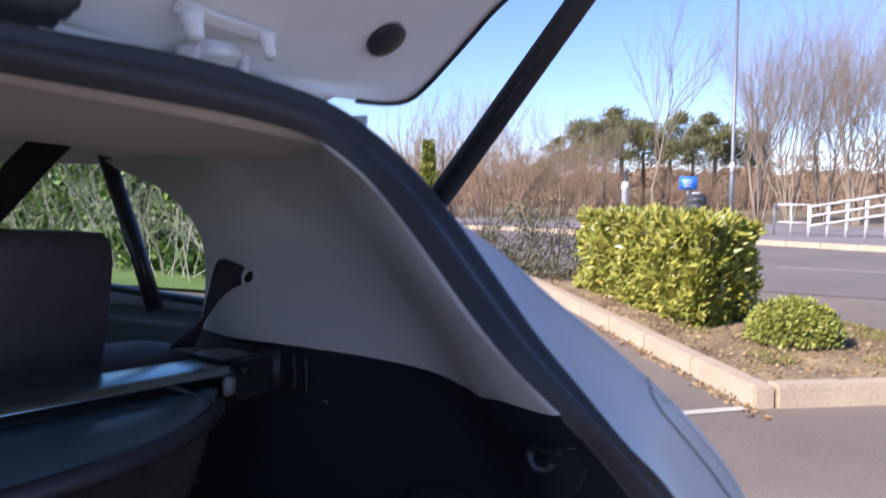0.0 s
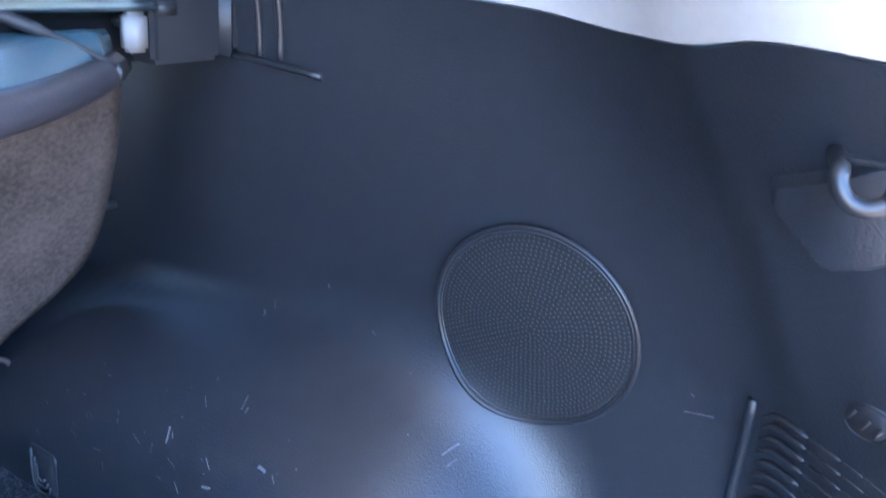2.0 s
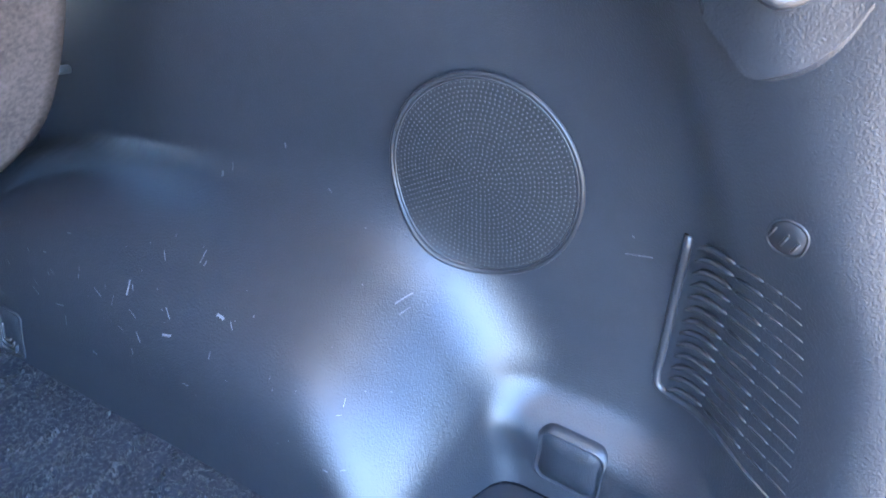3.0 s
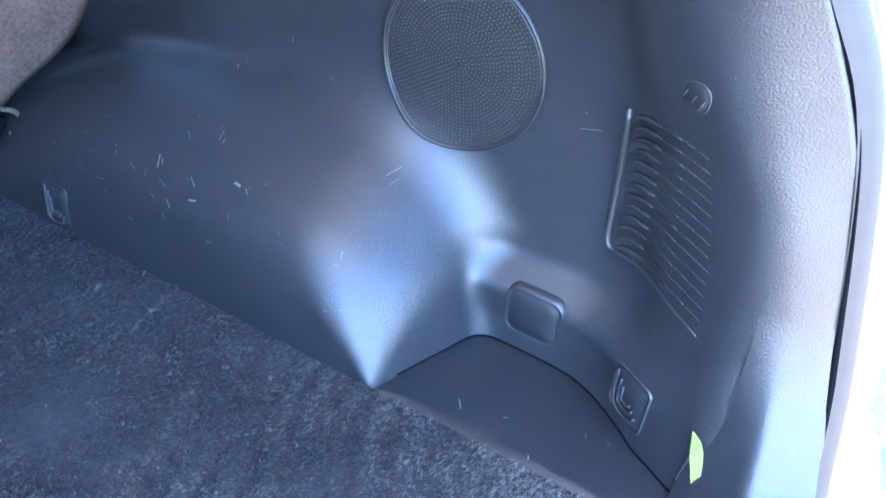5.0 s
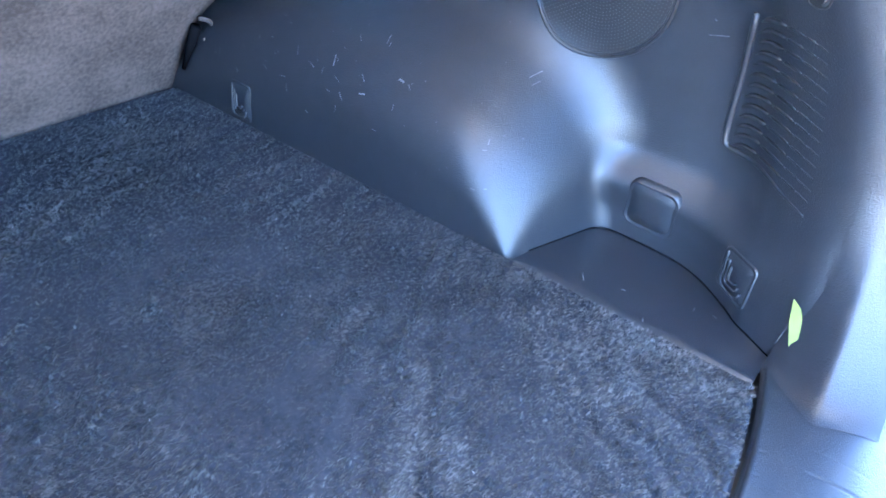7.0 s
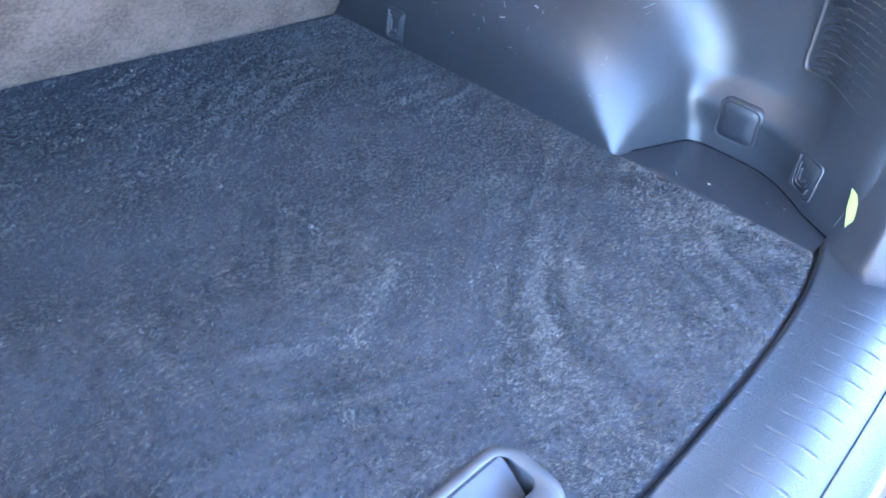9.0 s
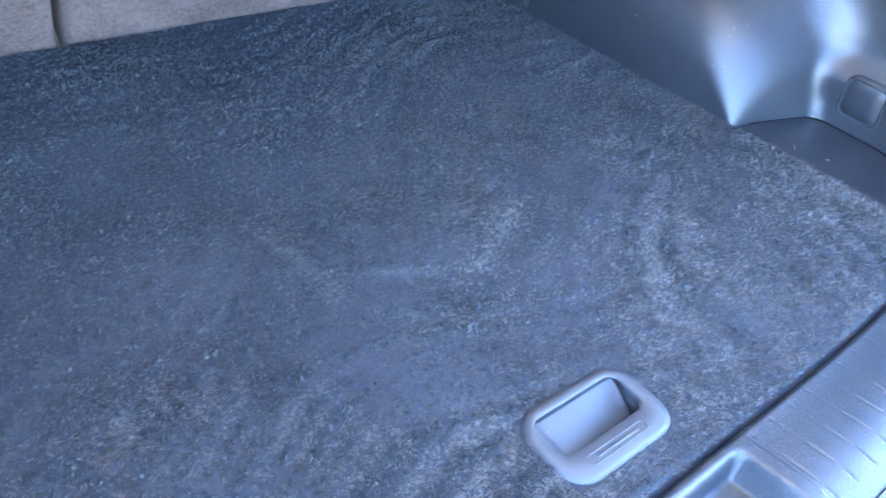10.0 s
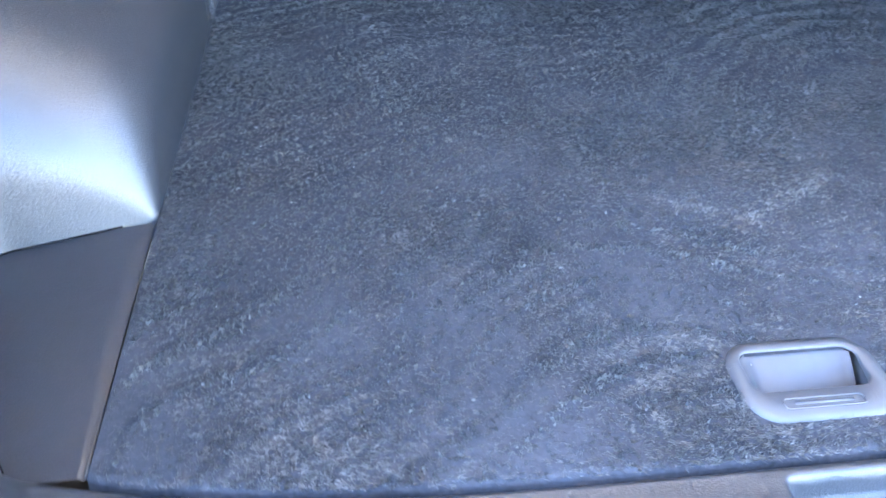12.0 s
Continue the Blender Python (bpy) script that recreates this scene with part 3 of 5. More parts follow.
part("tailgate_inner", thick(grid(gate_in, lin(-1, 1, 81), GATE_ROWS, flip=True), -0.012), M_PAINT_IN, car, "white painted inside of the raised tailgate")
part("tailgate_skin", thick(grid(lambda u, v: gate(u * (gate_half(v * 1.12) + 0.008), v * 1.13 - 0.005, 0.06 + 0.03 * (1 - u * u)), lin(-1, 1, 30), GATE_ROWS), 0.006), M_PAINT, car, "white outer skin of the raised tailgate")
edge = [gate(gate_half(v * 1.12) + 0.001, v * 1.12, -0.013) for v in GATE_ROWS[2:]]
for sgn in (1, -1):
    part("edge_strip", rod([side(p, sgn) for p in edge], 0.0032, 6), M_RUBBER, car)
    m = Matrix.Translation(gate(0.538 * sgn, 0.091, -0.004)) @ pose(0, 0, 0, 180 - 38.7, 0, 0)
    part("access_plug", lathe([(0.0235, -0.004), (0.0235, 0.0012), (0.0222, 0.0022), (0.012, 0.0030), (0.002, 0.0032)], m, 28), M_BLACK_SMOOTH, car, "round black plug in the tailgate")
    hinge = part("hinge", thick(grid(lambda u, v: side(gate(0.284 + 0.112 * u, 0.040 + 0.016 * v, -0.008 - 0.004 * math.sin(u * math.pi)), sgn), lin(0, 1, 10), lin(0, 1, 5), flip=sgn > 0), -0.004), M_PAINT_IN, car, "white painted tailgate hinge")
    for hx, hd, hr in ((0.300, 0.044, 0.0088), (0.384, 0.049, 0.0068)):
        part("hinge_bolt", lathe([(hr * 1.25, -0.004), (hr * 1.2, 0.002), (hr, 0.006), (hr * 0.9, 0.018), (hr * 0.6, 0.021)], Matrix.Translation(side(gate(hx, hd, -0.012), sgn)) @ pose(0, 0, 0, 180 - 38.7 + 20, 0, 0), 14), M_PAINT_IN, hinge)
    part("hinge_body", block(side((0.342, 0.537, 1.511), sgn), (0.052, 0.028, 0.022), 0.006, Matrix.Rotation(radians(-8 * sgn), 3, "Y"), seg=3), M_PAINT_IN, hinge)
    for hx, top, foot in ((0.310, 1.512, 0.004), (0.367, 1.514, 0.010)):
        part("hinge_arm", thick(grid(lambda u, v: side((hx + foot * v, 0.524 + 0.026 * u + 0.008 * v, top - 0.034 * v), sgn), lin(0, 1, 4), lin(0, 1, 6)), 0.005), M_PAINT_IN, hinge)
    low, high = Vector((0.565, 0.424, 1.394)), Vector((0.646, 0.13, 1.856))
    strut = part("gas_strut", rod([side(low, sgn), side(low.lerp(high, 0.62), sgn), side(low.lerp(high, 0.63), sgn)], 0.0135, 14), M_RUBBER, car, "black gas strut holding the tailgate")
    part("strut_rod", rod([side(low.lerp(high, 0.62), sgn), side(high, sgn)], 0.006, 10), M_CHROME, strut)
    axis = (high - low).normalized()
    out = (axis.cross(Vector((0.9, 0.45, 0)))).normalized().cross(axis)
    for k, l in ((0.20, 0.012), (0.235, 0.008), (0.26, 0.014), (0.30, 0.006), (0.33, 0.011)):
        c = low + axis * (k * (high - low).length) - out * 0.0136
        part("marking_bar", rod([side(c, sgn), side(c + axis * l, sgn)], 0.0009, 5), M_HANDLE, strut, "faint printed mark")
    part("ball_end", lathe([(0.004, -0.014), (0.011, -0.008), (0.012, 0.004), (0.006, 0.014)], Matrix.Translation(side(low, sgn)), 12), M_BLACK_SMOOTH, strut)
part("gate_bellows", rod(spline([gate(0.06, 0.012, -0.012), gate(0.12, 0.014, -0.016), gate(0.165, 0.018, -0.018), gate(0.188, 0.024, -0.014), gate(0.204, 0.028, -0.008)], 15), [0.02, 0.024, 0.02, 0.024, 0.02, 0.024, 0.02, 0.023, 0.018, 0.021, 0.015, 0.016, 0.011, 0.011, 0.007], 12), M_RUBBER, car, "black rubber cable sleeve")
part("gate_lock", block(gate(0.0, 1.06, -0.03), (0.12, 0.06, 0.05), 0.012), M_BLACK_SMOOTH, car)

# ---- boot floor ----
def floor_rear(x):
    """The rear edge of the carpet."""
    return 0.107 + 0.03 * (abs(x) / 0.5) ** 4


def carpet_fn(u, v):
    x = u * 0.499
    y0 = floor_rear(x)
    y = y0 + v * (0.9405 - y0)
    return Vector((x, y, FLOOR + 0.0015 * noise.noise((x * 7, y * 7, 3)) - 0.010 * (1 - sm(0, 0.005, v))))


HX, HY0, HY1, HC = 0.0575, 0.1365, 0.2090, -0.0050
boot_floor = thing("boot_floor", "dark grey carpeted boot floor board with a pull handle", "boot floor")
bm = grid(carpet_fn, lin(-1, 1, 141), [0, 0.0025, 0.005] + lin(0.012, 1, 125))
bmesh.ops.delete(bm, geom=[f for f in bm.faces if abs(f.calc_center_median().x - HC) < HX - 0.010 and HY0 + 0.011 < f.calc_center_median().y < HY1 - 0.011], context="FACES")
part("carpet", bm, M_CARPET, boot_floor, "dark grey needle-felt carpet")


hc = Vector((HC, (HY0 + HY1) / 2, FLOOR))
hw, hd = HX, (HY1 - HY0) / 2
cup = Vector((-0.0015, 0.0075, 0))
opening = rounded(0.0455, 0.0185, 0.010)
plate = loops([[hc + Vector((x, y, -0.004)) for x, y in rounded(hw, hd, 0.024)],
               [hc + Vector((x, y, 0.0004)) for x, y in rounded(hw, hd, 0.024)],
               [hc + Vector((x, y, 0.0024)) for x, y in rounded(hw - 0.006, hd - 0.005, 0.020)],
               [hc + cup + Vector((x, y, 0.0028)) for x, y in rounded(0.0465, 0.0195, 0.011)],
               [hc + cup + Vector((x, y, 0.0018)) for x, y in opening],
               [hc + cup + Vector((x, y, -0.003 if y < 0 else 0.0008)) for x, y in opening]], close=False)
pull = part("pull_handle", plate, M_HANDLE, boot_floor, "grey plastic recessed pull handle")


def scoop(u, v):
    """The hollow: it slopes from the forward edge down under the grip bar, and ends in an upright wall."""
    x = -0.0458 + 0.0916 * min(1.0, u)
    y = 0.0188 - 0.045 * v
    corner = 0.006 * (1 - sm(0, 0.10, u)) + 0.004 * sm(0.92, 1, u)
    deep = 0.002 + 0.030 * v ** 1.15 * (0.55 + 0.45 * sm(0.05, 0.8, u))
    return hc + cup + Vector((x, y - corner * (1 - v), 0.0006 - deep * sm(0, 0.16, u) ))


part("hollow", grid(scoop, lin(0, 0.985, 64), lin(0, 1, 26), flip=True), M_HANDLE, pull)
part("end_wall", block(hc + cup + Vector((0.0515, -0.002, -0.018)), (0.003, 0.044, 0.036), 0.001), M_HANDLE, pull)
bar = [hc + Vector((x - 0.002, y - 0.0225, 0.0030)) for x, y in rounded(0.030, 0.0042, 0.0034)]
part("embossed_bar", rod(bar + bar[:1], 0.0006, 5), M_HANDLE, pull)
part("writing_bar", block(hc + Vector((-0.002, -0.0225, 0.0029)), (0.044, 0.0026, 0.0006), 0.0002), M_HANDLE, pull, "moulded unreadable lettering")

for sgn in (1, -1):
    cover = thing("side_pocket_cover", "black plastic lid of the boot side pocket", "cover", "side pocket lids")
    def lid(u, v):
        y = 0.142 + 0.26 * v
        x1 = wall_at(y, FLOOR).x + 0.004 if y < 0.395 else 0.5
        if y > 0.36:
            x1 = min(x1, 0.5 + (0.402 - y) * 3.4)
        return side((0.5025 + u * (max(x1, 0.504) - 0.5025), y, FLOOR - 0.002 - 0.003 * (1 - sm(0, 0.05, u))), sgn)
    part("lid", grid(lid, lin(0, 1, 20), lin(0, 1, 40), flip=sgn < 0), M_BLACK, cover)
    part("edge_lip", rod([lid(0.01, v) + Vector((0, 0, -0.001)) for v in lin(0.01, 0.99, 24)], 0.0016, 6), M_BLACK, cover, "rounded edge of the lid")
    # black rod painting the shade in the crease between lid and wall
    part("lid_gap_shade", rod([lid(1.0, v) + Vector((-0.004 * sgn, 0, 0.0008)) for v in lin(0.0, 0.96, 40)], 0.0011, 5), M_GAP, cover, "black rod for the shade round the lid")

    if sgn > 0:
        for u, v, a, l in ((0.18, 0.70, 0.6, 0.012), (0.55, 0.30, 0.2, 0.006), (0.72, 0.22, 1.2, 0.004), (0.30, 0.55, 2.0, 0.004), (0.06, 0.42, 0.4, 0.005)):
            p = lid(u, v) + Vector((0, 0, 0.0004))
            part("scratch", rod([p, p + Vector((l * math.cos(a), l * math.sin(a), 0.0002))], 0.0006, 4), M_SCUFF, cover)

# under the floor
part("boot_well", block((0, 0.50, 0.575), (1.36, 1.0, 0.18), 0.02), M_BLACK_SMOOTH, car)

# sill trim with its ribs
sill = part("sill_trim", bmesh.new(), M_BLACK, car, "grooved dark plastic loading sill")
def sill_fn(u, v):
    y = floor_rear(u * 0.53) - 0.0012
    y -= v * (y + 0.035)
    side_x = 0.534 + 0.60 * max(0.0, 0.126 - y)
    x = u * side_x
    z = FLOOR - 0.004 + 0.006 * sm(0, 0.025, v) + 0.006 * sm(0.03, 0.45, v) - 0.010 * sm(0.45, 0.8, v) - 0.045 * sm(0.84, 1.0, v)
    # it rolls up into the side panel
    near = max(0.0, 1 - (side_x - abs(x)) / 0.022)
    z += 0.012 * (1 - math.sqrt(max(0.0, 1 - near ** 2))) * sm(0.0, 0.16, v)
    dish = sm(0.068, 0.052, abs(x - 0.001)) * sm(0.06, 0.13, v) * sm(0.80, 0.7, v)
    lip = math.exp(-((dish - 0.12) / 0.14) ** 2) * sm(0.02, 0.07, v) * sm(0.85, 0.78, v) * (0.0016 if abs(x) < 0.08 else 0)
    groove = 0.0010 * math.exp(-(((((x - 0.0073) / 0.0262 + 0.5) % 1) - 0.5) * 0.0262 / 0.0011) ** 2) * sm(0.04, 0.06, v) * sm(0.56, 0.52, v) * (0.12 + 0.88 * (sm(0.24, 0.32, v) + sm(0.075, 0.065, v))) * (1 - sm(0.09, 0.07, abs(x))) * sm(0.46, 0.44, abs(x))
    return Vector((x, y, z - 0.022 * dish + lip - groove))


part("striker", rod(spline([(-0.022, 0.030, 0.700), (-0.022, 0.040, 0.716), (-0.012, 0.046, 0.722), (0.012, 0.046, 0.722), (0.022, 0.040, 0.716), (0.022, 0.030, 0.700)], 24), 0.0045, 10), M_STEEL, car, "steel tailgate striker loop")
def sill_corner(u, v):
    """The moulding that sweeps from the side panel down on to the sill."""
    k, back = 5.98 + 1.0 * v, 1 - sm(0.0, 0.45, v)
    q = sill_fn(0.87 - 0.02 * v + 0.115 * back, 0.035 * (1 - back) + 0.50 * v) + Vector((0, 0, 0.0006))
    pts = [wall_s(k, 0.900, -0.0003), wall_s(k, 0.860, 0.0003), wall_s(k, 0.815, 0.0010), q + Vector((0.046 - 0.020 * back, 0.004, 0.034 - 0.012 * back)), q + Vector((0.026, 0.002, 0.002)), q]
    w = 1 - u
    return sum((p * c * w ** (5 - i) * u ** i for i, (p, c) in enumerate(zip(pts, (1, 5, 10, 10, 5, 1)))), Vector())


for sgn in (1, -1):
    part("sill_corner", grid(lambda u, v: side(sill_corner(u, v), sgn), lin(0, 1, 30), lin(0, 1, 24), flip=sgn < 0), M_BLACK, car, "moulded corner of the loading sill")
    part("corner_edge", rod([side(sill_corner(u, 0.0) + Vector((0, 0.0012, 0)), sgn) for u in lin(0.50, 0.74, 14)], 0.0009, 6), M_SILL, car, "bright thin edge of the corner moulding")
part("sill_seam", rod([sill_fn(u, 0.66) + Vector((0, 0, 0.0004)) for u in lin(-0.98, 0.98, 90)], 0.0013, 6), M_RUBBER, car)
bm = grid(sill_fn, lin(-1, 1, 1001), [0, 0.006, 0.012, 0.018] + lin(0.025, 1, 60), flip=True)
bm.to_mesh(sill.data)
bm.free()
sill.data.shade_smooth()
for sgn in (1, -1):
    # scuff strip outside the seal
    part("sill_seal", rod([side((0.545 * k, 0.0 - 0.035, 0.672), sgn) for k in lin(0, 1, 12)], 0.014, 8), M_RUBBER, car)

# ---- rear seat ----
seat = thing("rear_seat", "grey rear bench seat with carpeted backs", "seat")
def seat_y(z):
    return 0.944 - 0.43 * (z - FLOOR)


def seat_half(z):
    return interp([(0.70, 0.503), (0.79, 0.507), (0.825, 0.524), (0.846, 0.545), (0.868, 0.574), (0.90, 0.600), (0.94, 0.608), (1.006, 0.605), (1.08, 0.592), (1.14, 0.576)], z)[0]


for a, b, nm in ((-0.145, 1, "backrest"), (-1, -0.155, "backrest")):
    def back(u, z):
        h = seat_half(z)
        x0, x1 = (a if a > -1 else -h), (b if b < 1 else h)
        bulge = 0.004 * (1 - (2 * u - 1) ** 6)
        return Vector((x0 + u * (x1 - x0), seat_y(z) + 0.004 - bulge, z))
    bm = thick(grid(back, lin(0, 1, 50), lin(0.704, 1.12, 50), flip=True), -0.10)
    part(nm, bm, M_SEATBACK, seat, "brown-grey carpeted seat back")
    x0, x1 = (a if a > -1 else -0.63), (b if b < 1 else 0.63)
    def seat_top(u, q):
        x = x0 + u * (x1 - x0)
        over = max(0, abs(x) - 0.53) / 0.10
        e = math.sqrt(max(0, 1 - min(1, over) ** 2.4)) * (1 - math.exp(-min(u, 1 - u) * 90) * 0.25)
        return Vector((x, 0.874 - 0.094 * math.cos(q) * (0.35 + 0.65 * e), 1.095 + 0.082 * e * math.sin(q) ** 0.55))
    part("seat_top", grid(seat_top, lin(0, 1, 60), lin(0.0, math.pi, 24), flip=False), M_SEAT, seat, "dark leather top of the backrest")
for sgn in (1, -1):
    # block added to stop the bright flank showing past the bench
    part("gap_blocker", block(side((0.65, 1.06, 0.66), sgn), (0.23, 0.09, 0.56), 0.03, seg=3), M_SEAT, seat, "added block closing the gap beside the bench")
part("latch_loop", rod(spline([(0.510, 0.893, 0.826), (0.523, 0.887, 0.820), (0.525, 0.886, 0.806), (0.513, 0.890, 0.797)], 14), 0.0030, 8), M_SEATBACK, seat, "small tan latch loop")
# black rod added for the shade between seat back and wheel arch
part("seat_gap_shade", rod([(0.5085, 0.896, 0.815), (0.5050, 0.906, 0.790), (0.5015, 0.921, 0.752)], [0.007, 0.006, 0.003], 10), M_GAP, seat, "black rod for the shade beside the seat back")
part("seat_pin", rod([(0.612, 0.869, 0.9535), (0.636, 0.868, 0.9535)], 0.0042, 10), M_STEEL, seat)
for hx in (0.285, -0.285, -0.0):
    w = 0.145 if hx else 0.11
    rings = [(1.150, 0.95, 0.6), (1.165, 1.03, 0.9), (1.21, 1.01, 1.0), (1.30, 0.95, 0.95), (1.324, 0.925, 0.8), (1.332, 0.89, 0.55)]
    hr = part("headrest", loops([[(hx + x * w * a, 0.86 - 0.22 * (z - 1.17) + y * b, z) for x, y in rounded(1.0, 0.052, 0.05)] for z, a, b in rings]), M_SEAT, seat, "grey padded headrest")
    part("seam", rod([(hx + w * 0.84 * q, 0.79 + 0.008 * q * q, 1.322) for q in lin(-1, 1, 9)], 0.0008, 5), M_STITCH, hr)
part("cushion", block((0, 1.25, 0.80), (1.2, 0.55, 0.16), 0.05, seg=4), M_SEAT, seat)
for fx in (0.36, -0.36):
    fs = thing("front_seat", "dark upholstered front seat", "seat", "front seats")
    part("backrest", block((fx, 2.0, 1.0), (0.48, 0.14, 0.62), 0.06, Matrix.Rotation(radians(14), 3, "X"), seg=4), M_SEAT, fs)
    part("cushion", block((fx, 2.3, 0.72), (0.5, 0.52, 0.16), 0.06, seg=4), M_SEAT, fs)
    part("headrest", block((fx, 1.9, 1.37), (0.25, 0.10, 0.17), 0.04, seg=4), M_SEAT, fs)

# ---- tonneau cover ----
tonneau = thing("tonneau_cover", "retracted roller tonneau cover with an aluminium strip", "tonneau cover")
part("cassette", thick(grid(lambda x, a: Vector((x, 0.742 + 0.021 * math.cos(a), 1.137 + 0.018 * math.sin(a))), lin(-0.565, 0.565, 8), lin(0, math.tau, 25)), 0.002), M_BLACK_SMOOTH, tonneau, "black roller cassette")

part("strip", thick(grid(lambda u, v: Vector((u * (0.548 + 0.028 * sm(0, 0.75, v) - 0.006 * sm(0.8, 1, v)), 0.697 + 0.080 * v, 1.1585 + 0.0045 * sm(0, 0.16, v) + 0.003 * math.sin(v * math.pi))), lin(-1, 1, 40), lin(0, 1, 18)), -0.004), M_STRIP, tonneau, "brushed aluminium strip")


def flap_edge(x):
    return 0.585 + 0.12 * min(1, abs(x) / 0.515) ** 4


def flap(u, v):
    x = u * 0.512
    y1 = flap_edge(x)
    y = 0.704 - v * (0.704 - y1)
    return Vector((x, y, 1.1435 - 0.016 * v ** 2.6))


part("cover_flap", thick(grid(flap, lin(-1, 1, 61), lin(0, 1, 14), flip=True), -0.004), M_BLIND, tonneau, "dark textured vinyl cover end")
part("flap_rim", rod([flap(u, 1) + Vector((0, -0.004, -0.004)) for u in lin(-1, 1, 61)], 0.011, 10), M_RIM, tonneau, "padded dark leather rim")
part("piping", rod([flap(u, 0.93) + Vector((0, 0, 0.002)) for u in lin(-0.97, 0.97, 61)], 0.0014, 6), M_BLACK_SMOOTH, tonneau)
for sgn in (1, -1):
    part("strap", rod([side(p, sgn) for p in spline([(0.436, 0.700, 1.160), (0.446, 0.697, 1.156), (0.457, 0.692, 1.151), (0.468, 0.686, 1.146), (0.482, 0.679, 1.138), (0.494, 0.673, 1.130)], 18)], [0.0042] * 8 + [0.0034, 0.0026] + [0.0021] * 8, 8), M_RUBBER, tonneau, "black elastic strap")
    part("clip", block(side((0.496, 0.671, 1.126), sgn), (0.005, 0.005, 0.011), 0.002), M_HANDLE, tonneau)
    cap = part("end_cap", block(side((0.580, 0.744, 1.147), sgn), (0.064, 0.088, 0.052), 0.004, seg=2), M_BLACK_SMOOTH, tonneau, "black plastic end cap", smooth=False)
    part("cap_lid", block(side((0.566, 0.752, 1.1725), sgn), (0.070, 0.070, 0.005), 0.002), M_BLACK_SMOOTH, cap, smooth=False)
    part("cap_slot", block(side((0.560, 0.6992, 1.160), sgn), (0.016, 0.003, 0.010), 0.001), M_RUBBER, cap)
    part("cap_flange", block(side((0.6135, 0.744, 1.1525), sgn), (0.005, 0.104, 0.056), 0.002), M_RUBBER, cap)
    part("release_button", block(side((0.537, 0.706, 1.144), sgn), (0.018, 0.012, 0.027), 0.003), M_TAB, cap, "pale grey release tab")
    part("latch_arm", block(side((0.545, 0.712, 1.150), sgn), (0.034, 0.014, 0.008), 0.002), M_BLACK_SMOOTH, cap)

